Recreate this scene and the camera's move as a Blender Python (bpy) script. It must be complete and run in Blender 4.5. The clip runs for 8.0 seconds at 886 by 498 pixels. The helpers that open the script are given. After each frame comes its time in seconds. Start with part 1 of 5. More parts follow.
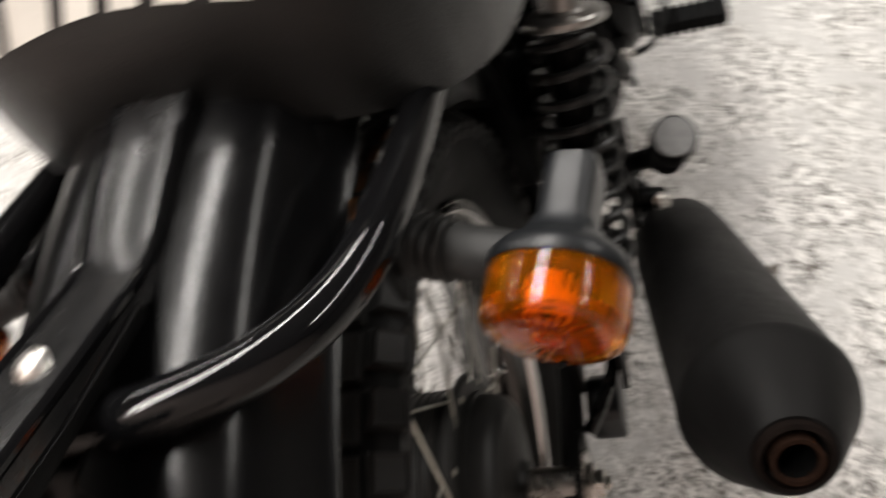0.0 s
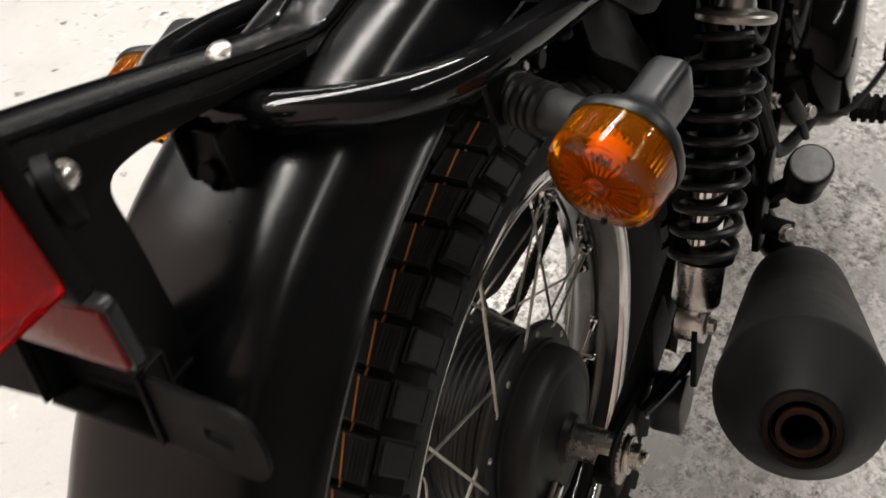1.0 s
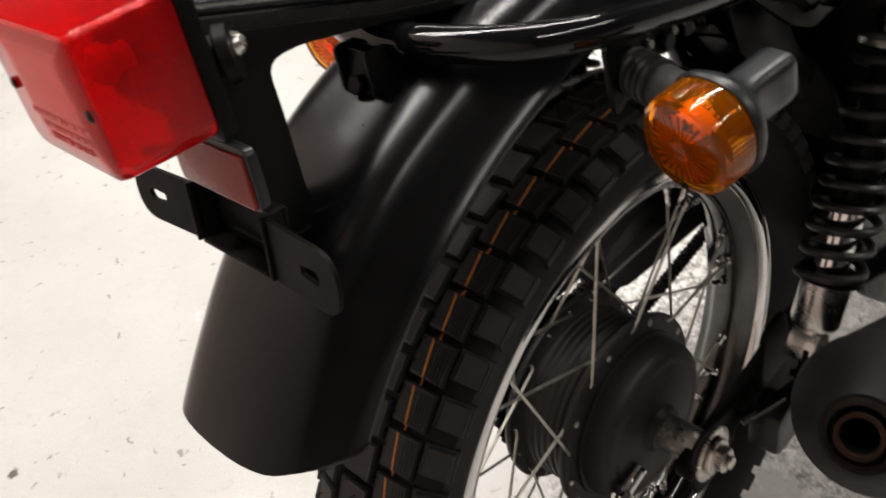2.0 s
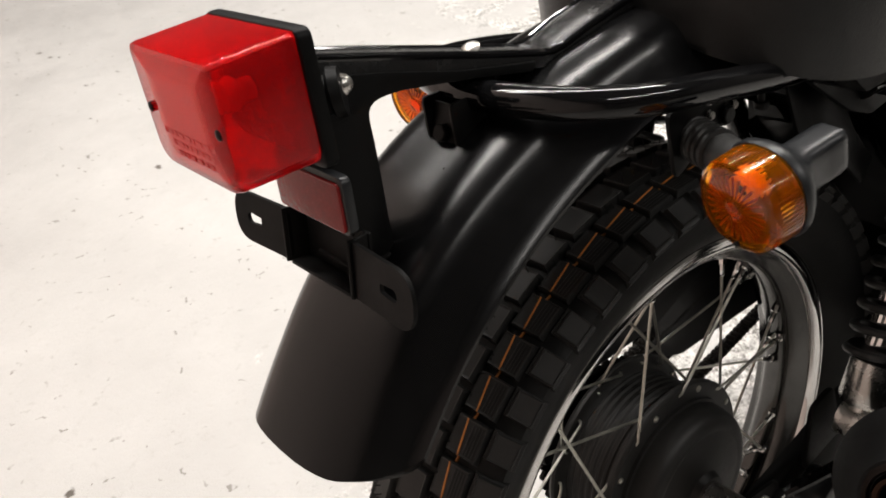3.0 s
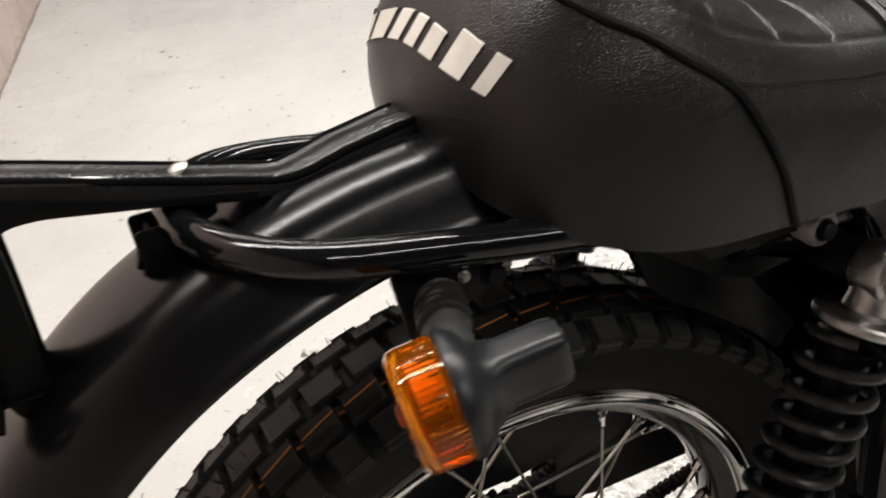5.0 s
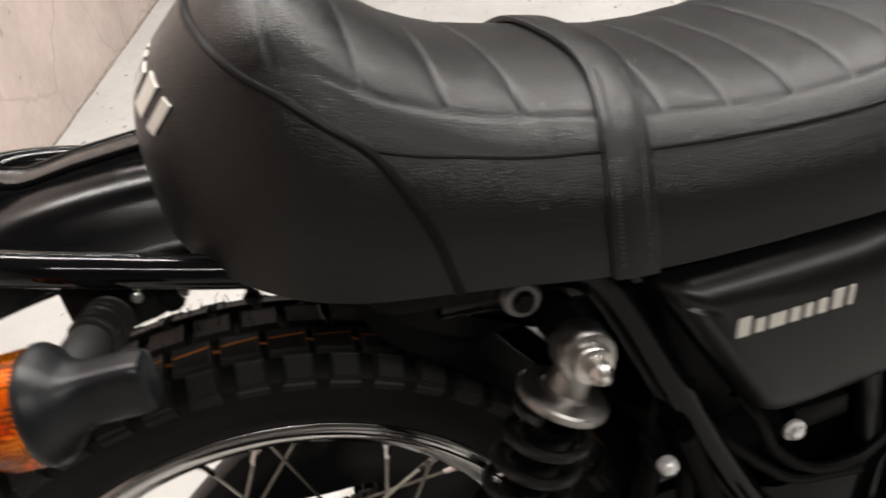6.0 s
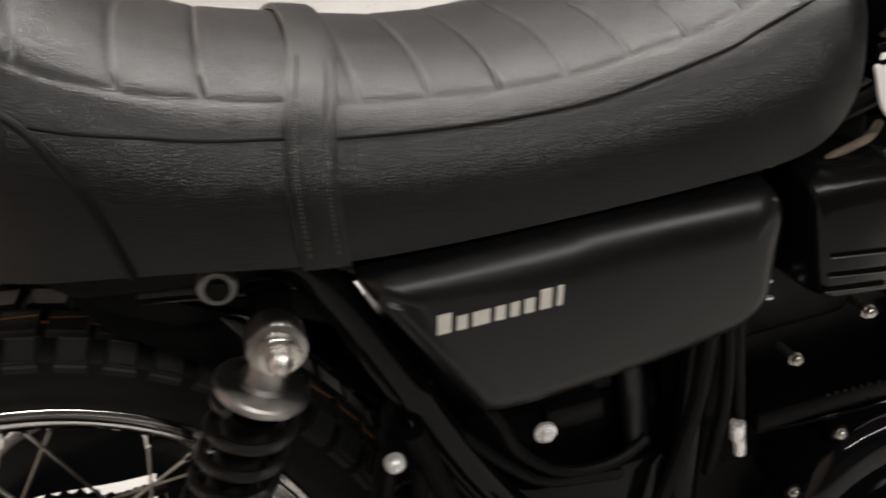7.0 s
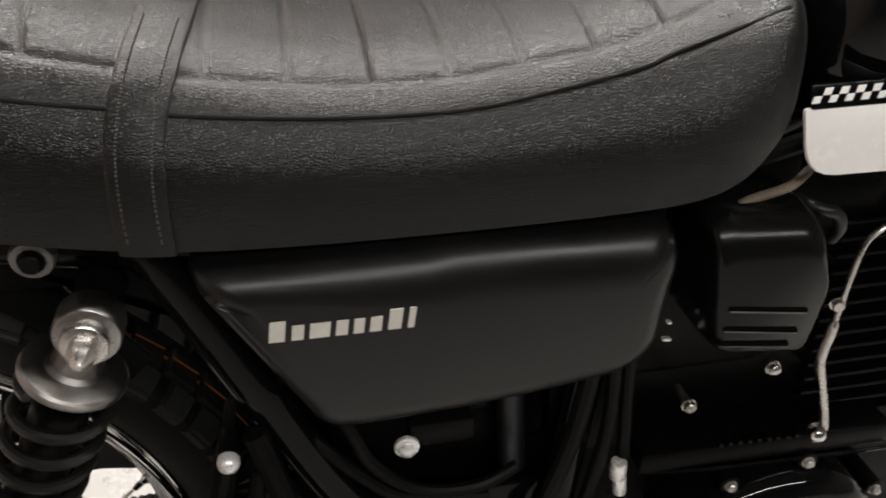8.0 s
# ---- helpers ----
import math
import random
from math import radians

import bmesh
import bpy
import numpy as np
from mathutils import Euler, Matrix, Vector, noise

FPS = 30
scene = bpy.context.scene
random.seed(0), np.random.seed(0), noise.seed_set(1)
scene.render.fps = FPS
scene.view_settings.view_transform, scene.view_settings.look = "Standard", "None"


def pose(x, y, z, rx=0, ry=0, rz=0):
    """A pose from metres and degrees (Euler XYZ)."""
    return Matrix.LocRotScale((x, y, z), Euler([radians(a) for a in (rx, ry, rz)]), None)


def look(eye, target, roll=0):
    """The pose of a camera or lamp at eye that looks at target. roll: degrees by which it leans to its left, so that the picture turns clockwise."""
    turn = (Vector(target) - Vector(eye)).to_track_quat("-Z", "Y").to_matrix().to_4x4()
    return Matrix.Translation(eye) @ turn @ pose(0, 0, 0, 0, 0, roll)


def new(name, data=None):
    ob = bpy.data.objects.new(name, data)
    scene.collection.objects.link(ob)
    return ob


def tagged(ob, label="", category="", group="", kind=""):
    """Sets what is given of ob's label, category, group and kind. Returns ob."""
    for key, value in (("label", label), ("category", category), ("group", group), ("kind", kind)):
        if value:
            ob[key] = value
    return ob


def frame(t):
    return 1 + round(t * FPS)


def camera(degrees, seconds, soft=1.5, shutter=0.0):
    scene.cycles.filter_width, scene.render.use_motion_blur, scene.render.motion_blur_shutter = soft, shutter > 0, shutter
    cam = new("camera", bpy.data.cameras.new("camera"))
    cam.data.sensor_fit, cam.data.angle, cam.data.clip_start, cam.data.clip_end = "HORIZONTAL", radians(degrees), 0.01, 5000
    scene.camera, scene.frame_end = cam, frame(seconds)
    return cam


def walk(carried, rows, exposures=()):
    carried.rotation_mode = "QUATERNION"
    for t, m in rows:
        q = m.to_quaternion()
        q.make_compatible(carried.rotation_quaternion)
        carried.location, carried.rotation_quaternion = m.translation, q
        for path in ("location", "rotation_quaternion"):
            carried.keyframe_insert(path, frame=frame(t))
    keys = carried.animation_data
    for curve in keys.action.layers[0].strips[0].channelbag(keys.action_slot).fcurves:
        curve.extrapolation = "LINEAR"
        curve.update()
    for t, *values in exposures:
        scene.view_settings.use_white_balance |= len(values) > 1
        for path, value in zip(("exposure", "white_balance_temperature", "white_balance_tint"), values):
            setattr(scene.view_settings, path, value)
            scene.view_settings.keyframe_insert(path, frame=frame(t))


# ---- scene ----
cam = camera(55.38, 8.0, soft=1.7, shutter=0.5)
PATH = [
    (0, (-0.2184, -0.1044, 0.9759), (0.1163, -0.0103, 0.4869), -16.48),
    (0.2, (-0.2410, -0.1145, 0.9835), (0.0774, 0.0444, 0.5020), -17.90),
    (0.5, (-0.2745, -0.1290, 0.9753), (0.0428, 0.0565, 0.5011), -14.67),
    (1, (-0.3305, -0.1723, 0.9683), (0.0051, 0.0414, 0.5191), -10.16),
    (1.5, (-0.3653, -0.2199, 0.9794), (-0.0598, 0.0506, 0.5396), -11.56),
    (2, (-0.3677, -0.2580, 0.9748), (-0.0978, 0.0726, 0.5530), -12.13),
    (2.2, (-0.3799, -0.2580, 0.9819), (-0.1104, 0.0848, 0.5697), -11.64),
    (3.3, (-0.4047, -0.3294, 0.9877), (-0.1348, 0.0703, 0.6308), -9.19),
    (3.5, (-0.3840, -0.3704, 0.9858), (-0.1291, 0.0496, 0.6413), -9.94),
    (3.8, (-0.3491, -0.3934, 0.9853), (-0.1051, 0.0351, 0.6435), -10.18),
    (4, (-0.3162, -0.3924, 0.9814), (-0.0775, 0.0378, 0.6380), -9.79),
    (4.2, (-0.2771, -0.3806, 0.9720), (-0.0439, 0.0516, 0.6275), -9.23),
    (5.3, (-0.0795, -0.3380, 0.9673), (0.0739, 0.1179, 0.6086), -11.22),
    (5.5, (-0.0331, -0.3645, 0.9659), (0.0989, 0.1014, 0.6116), -11.12),
    (6, (0.0925, -0.4407, 0.9658), (0.1872, 0.0417, 0.6218), -9.42),
    (6.5, (0.1702, -0.4860, 0.9571), (0.2504, 0.0010, 0.6159), -8.97),
    (7, (0.2471, -0.4837, 0.9371), (0.3543, -0.0040, 0.5931), -6.36),
    (7.5, (0.3191, -0.4609, 0.9245), (0.4034, 0.0142, 0.5679), -2.65),
    (8, (0.3486, -0.4446, 0.9358), (0.4384, 0.0131, 0.5585), 0.66),
]
walk(cam, [(t, look(e, g, r)) for t, e, g, r in PATH], exposures=[(0.0, 0.0), (8.0, 0.0)])

LEAN = 7.97           # the motorcycle leans on its side stand, degrees
AXLE = 0.3065         # height of the rear axle

# ---- light: a closed basement lit by rows of ceiling tubes ----
world = bpy.data.worlds.new("world")
scene.world = world
world.use_nodes = True
world.node_tree.nodes["Background"].inputs[0].default_value = (0.9, 0.95, 1.0, 1)
world.node_tree.nodes["Background"].inputs[1].default_value = 0.002


def tube_lamp(x, y, z, length, watts, turn=0.0):
    d = bpy.data.lights.new("tube_lamp", "AREA")
    d.shape, d.size, d.size_y, d.energy, d.color = "RECTANGLE", length, 0.05, watts, (1.0, 0.955, 0.91)
    ob = new("tube_lamp", d)
    ob.matrix_world = pose(x, y, z, 0, 0, turn)
    return ob


# rows of tubes run along the motorcycle, nearly square to the bare wall
ROOM_TURN = -10.0
WALL_TURN = -14.3
for lx, ly, watts in ((1.3, -1.9, 54), (0.9, 0.40, 55), (0.9, 0.58, 55), (0.9, 2.1, 55), (1.2, 4.2, 36)):
    tube_lamp(lx, ly, 2.44, 3.4, watts, ROOM_TURN)


# ---- materials ----
def material(name, color, rough=0.5, metal=0.0, var=0.12, scale=30.0, bump=0.0, bump_scale=200.0,
             coat=0.0, rough_var=0.1, spec=0.5):
    """A surface with variation of tone at two scales and a fine relief."""
    m = bpy.data.materials.new(name)
    m.use_nodes = True
    nt = m.node_tree
    b = nt.nodes["Principled BSDF"]
    co = nt.nodes.new("ShaderNodeTexCoord")
    n1 = nt.nodes.new("ShaderNodeTexNoise")
    n1.inputs["Scale"].default_value, n1.inputs["Detail"].default_value = scale, 6
    n2 = nt.nodes.new("ShaderNodeTexNoise")
    n2.inputs["Scale"].default_value, n2.inputs["Detail"].default_value = scale * 9, 3
    nt.links.new(co.outputs["Object"], n1.inputs["Vector"])
    nt.links.new(co.outputs["Object"], n2.inputs["Vector"])
    add = nt.nodes.new("ShaderNodeMath")
    add.operation = "MULTIPLY_ADD"
    nt.links.new(n2.outputs["Fac"], add.inputs[0])
    add.inputs[1].default_value = 0.4
    nt.links.new(n1.outputs["Fac"], add.inputs[2])
    ramp = nt.nodes.new("ShaderNodeValToRGB")
    lo = [c * (1 - var) for c in color]
    hi = [min(1, c * (1 + var)) for c in color]
    ramp.color_ramp.elements[0].position, ramp.color_ramp.elements[1].position = 0.45, 0.95
    ramp.color_ramp.elements[0].color, ramp.color_ramp.elements[1].color = (*lo, 1), (*hi, 1)
    nt.links.new(add.outputs[0], ramp.inputs[0])
    nt.links.new(ramp.outputs[0], b.inputs["Base Color"])
    rr = nt.nodes.new("ShaderNodeMapRange")
    rr.inputs["From Min"].default_value, rr.inputs["From Max"].default_value = 0.4, 1.0
    rr.inputs["To Min"].default_value, rr.inputs["To Max"].default_value = max(0.02, rough - rough_var), min(1, rough + rough_var)
    nt.links.new(add.outputs[0], rr.inputs["Value"])
    nt.links.new(rr.outputs[0], b.inputs["Roughness"])
    b.inputs["Metallic"].default_value = metal
    b.inputs["Coat Weight"].default_value = coat
    b.inputs["Coat Roughness"].default_value = 0.06
    b.inputs["Specular IOR Level"].default_value = spec
    if bump:
        n3 = nt.nodes.new("ShaderNodeTexNoise")
        n3.inputs["Scale"].default_value, n3.inputs["Detail"].default_value = bump_scale, 4
        nt.links.new(co.outputs["Object"], n3.inputs["Vector"])
        bp = nt.nodes.new("ShaderNodeBump")
        bp.inputs["Strength"].default_value, bp.inputs["Distance"].default_value = bump, 0.001
        nt.links.new(n3.outputs["Fac"], bp.inputs["Height"])
        nt.links.new(bp.outputs[0], b.inputs["Normal"])
    return m


def vinyl_material():
    """Black seat vinyl with a leather grain of small cells."""
    m = material("seat_vinyl", (0.0028, 0.0028, 0.0027), 0.32, 0, 0.2, 12, 0, rough_var=0.06, spec=0.42)
    nt = m.node_tree
    b = nt.nodes["Principled BSDF"]
    b.inputs["Sheen Weight"].default_value, b.inputs["Sheen Roughness"].default_value = 0.04, 0.35
    co = nt.nodes.new("ShaderNodeTexCoord")
    mp = nt.nodes.new("ShaderNodeMapping")
    mp.inputs["Scale"].default_value = (0.8, 1.0, 1.2)
    nt.links.new(co.outputs["Object"], mp.inputs["Vector"])
    nz = nt.nodes.new("ShaderNodeTexNoise")
    nz.inputs["Scale"].default_value, nz.inputs["Detail"].default_value = 160, 2
    nt.links.new(mp.outputs[0], nz.inputs["Vector"])
    mix = nt.nodes.new("ShaderNodeMixRGB")
    mix.inputs[0].default_value = 0.002
    nt.links.new(mp.outputs[0], mix.inputs[1])
    nt.links.new(nz.outputs["Color"], mix.inputs[2])
    v = nt.nodes.new("ShaderNodeTexVoronoi")
    v.feature = "DISTANCE_TO_EDGE"
    v.inputs["Scale"].default_value = 600
    nt.links.new(mix.outputs[0], v.inputs["Vector"])
    r = nt.nodes.new("ShaderNodeMapRange")
    r.inputs["From Max"].default_value = 0.25
    nt.links.new(v.outputs["Distance"], r.inputs["Value"])
    bp = nt.nodes.new("ShaderNodeBump")
    bp.inputs["Strength"].default_value, bp.inputs["Distance"].default_value = 0.27, 0.0005
    nt.links.new(r.outputs[0], bp.inputs["Height"])
    nt.links.new(bp.outputs[0], b.inputs["Normal"])
    return m


def lens_material(name, color, rough, trans):
    m = bpy.data.materials.new(name)
    m.use_nodes = True
    nt = m.node_tree
    b = nt.nodes["Principled BSDF"]
    b.inputs["Base Color"].default_value = (*color, 1)
    b.inputs["Roughness"].default_value = rough
    b.inputs["Transmission Weight"].default_value = trans
    b.inputs["IOR"].default_value = 1.33
    b.inputs["Specular IOR Level"].default_value = 0.12
    co = nt.nodes.new("ShaderNodeTexCoord")
    n = nt.nodes.new("ShaderNodeTexNoise")
    n.inputs["Scale"].default_value = 60
    nt.links.new(co.outputs["Object"], n.inputs["Vector"])
    bp = nt.nodes.new("ShaderNodeBump")
    bp.inputs["Strength"].default_value, bp.inputs["Distance"].default_value = 0.06, 0.001
    nt.links.new(n.outputs["Fac"], bp.inputs["Height"])
    nt.links.new(bp.outputs[0], b.inputs["Normal"])
    return m


def floor_material():
    """White floor paint, scuffed, with dark specks and patches worn to grey concrete."""
    m = bpy.data.materials.new("painted_concrete")
    m.use_nodes = True
    nt = m.node_tree
    nd, ln = nt.nodes, nt.links
    b = nd["Principled BSDF"]
    co = nd.new("ShaderNodeTexCoord")

    def noise_node(scale, detail=6, rough=0.6):
        n = nd.new("ShaderNodeTexNoise")
        n.inputs["Scale"].default_value, n.inputs["Detail"].default_value, n.inputs["Roughness"].default_value = scale, detail, rough
        ln.new(co.outputs["Object"], n.inputs["Vector"])
        return n.outputs["Fac"]

    def ramp_node(src, p0, c0, p1, c1):
        r = nd.new("ShaderNodeValToRGB")
        r.color_ramp.elements[0].position, r.color_ramp.elements[1].position = p0, p1
        r.color_ramp.elements[0].color, r.color_ramp.elements[1].color = (*c0, 1), (*c1, 1)
        ln.new(src, r.inputs[0])
        return r.outputs[0]

    def mix_node(fac, a, c, kind="MIX"):
        x = nd.new("ShaderNodeMixRGB")
        x.blend_type = kind
        ln.new(fac, x.inputs[0])
        for s, i in ((a, 1), (c, 2)):
            if isinstance(s, tuple):
                x.inputs[i].default_value = (*s, 1)
            else:
                ln.new(s, x.inputs[i])
        return x.outputs[0]

    paint = ramp_node(noise_node(3.0, 8), 0.3, (0.45, 0.44, 0.424), 0.7, (0.535, 0.525, 0.508))
    paint = mix_node(ramp_node(noise_node(55, 4), 0.60, (0, 0, 0), 0.74, (0.25, 0.25, 0.25)), paint, (0.32, 0.305, 0.28))
    # mottled bare concrete; its near-white flecks also paint in the floor's glints
    concrete = ramp_node(noise_node(95, 8, 0.8), 0.42, (0.17, 0.16, 0.145), 0.55, (0.86, 0.845, 0.81))
    stain = ramp_node(noise_node(13, 7, 0.7), 0.60, (0, 0, 0), 0.70, (0.75, 0.75, 0.75))
    concrete = mix_node(stain, concrete, (0.15, 0.13, 0.105))
    # the paint is worn off in front of the right side, where wheels turn
    geo = nd.new("ShaderNodeNewGeometry")
    dot = nd.new("ShaderNodeVectorMath")
    dot.operation = "DOT_PRODUCT"
    dot.inputs[1].default_value = (0.75, -0.66, 0)
    ln.new(geo.outputs["Position"], dot.inputs[0])
    mr = nd.new("ShaderNodeMapRange")
    mr.inputs["From Min"].default_value, mr.inputs["From Max"].default_value = -0.75, 0.10
    mr.inputs["To Min"].default_value, mr.inputs["To Max"].default_value = -0.2, 0.13
    ln.new(dot.outputs["Value"], mr.inputs["Value"])
    s = nd.new("ShaderNodeMath")
    ln.new(noise_node(9, 8, 0.7), s.inputs[0])
    ln.new(mr.outputs[0], s.inputs[1])
    wear = ramp_node(s.outputs[0], 0.52, (0, 0, 0), 0.68, (1, 1, 1))
    col = mix_node(wear, paint, concrete)
    # dark grit
    v = nd.new("ShaderNodeTexVoronoi")
    v.voronoi_dimensions = "2D"
    v.inputs["Scale"].default_value = 8
    v.inputs["Randomness"].default_value = 1
    jig = nd.new("ShaderNodeTexNoise")
    jig.inputs["Scale"].default_value = 40
    ln.new(co.outputs["Object"], jig.inputs["Vector"])
    jm = nd.new("ShaderNodeMixRGB")
    jm.inputs[0].default_value = 0.03
    ln.new(co.outputs["Object"], jm.inputs[1])
    ln.new(jig.outputs["Color"], jm.inputs[2])
    ln.new(jm.outputs[0], v.inputs["Vector"])
    spot = ramp_node(v.outputs["Distance"], 0.03, (1, 1, 1), 0.06, (0, 0, 0))
    few = ramp_node(noise_node(6.3, 2), 0.55, (0, 0, 0), 0.6, (1, 1, 1))
    sm = nd.new("ShaderNodeMath")
    sm.operation = "MULTIPLY"
    ln.new(spot, sm.inputs[0])
    ln.new(few, sm.inputs[1])
    col = mix_node(sm.outputs[0], col, (0.10, 0.085, 0.07))
    # fine flakes, gathered in patches
    v2 = nd.new("ShaderNodeTexVoronoi")
    v2.voronoi_dimensions = "2D"
    v2.inputs["Scale"].default_value = 26
    jm2 = nd.new("ShaderNodeMixRGB")
    jm2.inputs[0].default_value = 0.05
    ln.new(co.outputs["Object"], jm2.inputs[1])
    ln.new(jig.outputs["Color"], jm2.inputs[2])
    ln.new(jm2.outputs[0], v2.inputs["Vector"])
    spot2 = ramp_node(v2.outputs["Distance"], 0.05, (0.7, 0.7, 0.7), 0.11, (0, 0, 0))
    few2 = ramp_node(noise_node(11, 3), 0.50, (0, 0, 0), 0.60, (1, 1, 1))
    sm2 = nd.new("ShaderNodeMath")
    sm2.operation = "MULTIPLY"
    ln.new(spot2, sm2.inputs[0])
    ln.new(few2, sm2.inputs[1])
    col = mix_node(sm2.outputs[0], col, (0.16, 0.145, 0.12))
    ln.new(col, b.inputs["Base Color"])
    rg = ramp_node(noise_node(25, 6), 0.35, (0.28, 0.28, 0.28), 0.65, (0.55, 0.55, 0.55))
    rw = ramp_node(noise_node(48, 5), 0.42, (0.10, 0.10, 0.10), 0.62, (0.42, 0.42, 0.42))
    ln.new(mix_node(wear, rg, rw), b.inputs["Roughness"])
    bp = nd.new("ShaderNodeBump")
    bp.inputs["Distance"].default_value = 0.004
    ln.new(ramp_node(wear, 0.0, (0.45, 0.45, 0.45), 0.8, (1, 1, 1)), bp.inputs["Strength"])
    ln.new(noise_node(85, 9, 0.75), bp.inputs["Height"])
    ln.new(bp.outputs[0], b.inputs["Normal"])
    return m


def wall_material():
    """Pinkish bare plaster with blotches, spots and hair cracks."""
    m = material("bare_wall", (0.57, 0.475, 0.435), 0.8, 0, 0.16, 4.0, 0.45, 25)
    nt = m.node_tree
    b = nt.nodes["Principled BSDF"]
    base = b.inputs["Base Color"].links[0].from_socket
    co = nt.nodes.new("ShaderNodeTexCoord")
    jig = nt.nodes.new("ShaderNodeTexNoise")
    jig.inputs["Scale"].default_value, jig.inputs["Detail"].default_value = 5, 6
    nt.links.new(co.outputs["Object"], jig.inputs["Vector"])
    mixv = nt.nodes.new("ShaderNodeMixRGB")
    mixv.inputs[0].default_value = 0.12
    nt.links.new(co.outputs["Object"], mixv.inputs[1])
    nt.links.new(jig.outputs["Color"], mixv.inputs[2])
    for feature, scale, lo, hi, share, tint in (("DISTANCE_TO_EDGE", 2.6, 0.004, 0.016, 0.3, (0.33, 0.26, 0.23)),
                                                ("F1", 9.0, 0.05, 0.11, 0.55, (0.30, 0.25, 0.22))):
        v = nt.nodes.new("ShaderNodeTexVoronoi")
        v.feature = feature
        v.inputs["Scale"].default_value = scale
        nt.links.new(mixv.outputs[0], v.inputs["Vector"])
        r = nt.nodes.new("ShaderNodeMapRange")
        r.inputs["From Min"].default_value, r.inputs["From Max"].default_value = lo, hi
        r.inputs["To Min"].default_value, r.inputs["To Max"].default_value = share, 0.0
        nt.links.new(v.outputs["Distance"], r.inputs["Value"])
        mx = nt.nodes.new("ShaderNodeMixRGB")
        nt.links.new(r.outputs[0], mx.inputs[0])
        nt.links.new(base, mx.inputs[1])
        mx.inputs[2].default_value = (*tint, 1)
        base = mx.outputs[0]
    nt.links.new(base, b.inputs["Base Color"])
    return m


GLOSS = material("gloss_black_paint", (0.003, 0.003, 0.0033), 0.055, 0, 0.1, 15, 0, coat=0.0, rough_var=0.03, spec=0.32)
ARM = material("arm_black_enamel", (0.007, 0.007, 0.0072), 0.25, 0, 0.2, 20, 0.05, 500, rough_var=0.09, spec=0.55)
SATIN = material("satin_black_paint", (0.008, 0.008, 0.0085), 0.34, 0, 0.15, 20, 0.06, 500, rough_var=0.06, spec=0.22)
COVER = material("cover_black_plastic", (0.004, 0.004, 0.004), 0.2, 0, 0.1, 15, 0.04, 700, rough_var=0.04, spec=0.2)
PANEL = material("side_cover_plastic", (0.0042, 0.0042, 0.0043), 0.33, 0, 0.15, 9, 0.04, 800, rough_var=0.06, spec=0.36)
FENDER = material("fender_black_plastic", (0.0025, 0.0025, 0.0027), 0.22, 0, 0.2, 10, 0.04, 700, rough_var=0.06, spec=0.27)
FRAME = material("frame_black_enamel", (0.003, 0.003, 0.003), 0.10, 0, 0.1, 15, 0, rough_var=0.04, spec=0.14)
POWDER = material("powder_coated_steel", (0.003, 0.003, 0.003), 0.42, 0, 0.2, 25, 0.12, 900, spec=0.10)
HUB = material("hub_black", (0.013, 0.0128, 0.0122), 0.46, 0, 0.2, 25, 0.1, 900, spec=0.22)
MUFFLER = material("heat_proof_black", (0.0055, 0.0053, 0.0052), 0.58, 0, 0.25, 14, 0.15, 900, spec=0.11)
RUST = material("rusted_steel", (0.013, 0.006, 0.0035), 0.85, 0.0, 0.6, 90, 0.5, 500, spec=0.06)
SCORCH = material("scorched_steel", (0.007, 0.0048, 0.004), 0.75, 0, 0.5, 90, 0.3, 600, spec=0.03)
# soot of the pipe bore, also the painted shade of the cover slots
SOOT_AND_SHADE = material("soot_and_slot_shade", (0.004, 0.004, 0.004), 0.95, 0, 0.2, 60, spec=0.0)
RUBBER = material("tyre_rubber", (0.006, 0.006, 0.0058), 0.52, 0, 0.25, 18, 0.12, 500, spec=0.13)
TREAD = material("tread_rubber", (0.017, 0.017, 0.0165), 0.5, 0, 0.3, 25, 0.15, 500, spec=0.2)
HOSE = material("hose_rubber", (0.0045, 0.0045, 0.0045), 0.42, 0, 0.2, 30, spec=0.07)
STALK = material("stalk_rubber", (0.02, 0.02, 0.0195), 0.5, 0, 0.2, 40, 0.1, 700, spec=0.25)
HOUSING = material("grey_black_plastic", (0.007, 0.0079, 0.009), 0.36, 0, 0.1, 30, 0.1, 900, spec=0.35)
RIM = material("rim_chrome", (0.62, 0.61, 0.60), 0.09, 1, 0.08, 40, 0, rough_var=0.05)
# same chrome as RIM, its dark reflections put into a darker colour
RIM_WELL = material("rim_well_dark_reflection", (0.075, 0.074, 0.072), 0.14, 1, 0.2, 30, 0, rough_var=0.06)
CHROME = material("chrome", (0.72, 0.71, 0.70), 0.07, 1, 0.05, 40, 0, rough_var=0.04)
ZINC = material("pale_zinc", (0.92, 0.91, 0.89), 0.28, 0.45, 0.12, 90, 0.1, 500)
STEEL = material("zinc_plated_steel", (0.55, 0.53, 0.50), 0.28, 1, 0.15, 80, 0.1, 600)
SPOKE = material("dull_spoke_steel", (0.46, 0.45, 0.40), 0.36, 1, 0.25, 120)
ALU = material("cast_aluminium", (0.33, 0.32, 0.305), 0.34, 1, 0.15, 60, 0.15, 800)
BRASS = material("yellow_zinc", (0.55, 0.42, 0.22), 0.3, 1, 0.2, 90)
VINYL = vinyl_material()
PIPING = material("seat_piping", (0.003, 0.003, 0.003), 0.4, 0, 0.1, 40, spec=0.15)
SPRING = material("spring_black", (0.010, 0.010, 0.010), 0.34, 0, 0.15, 40, 0.05, 600, spec=0.35)
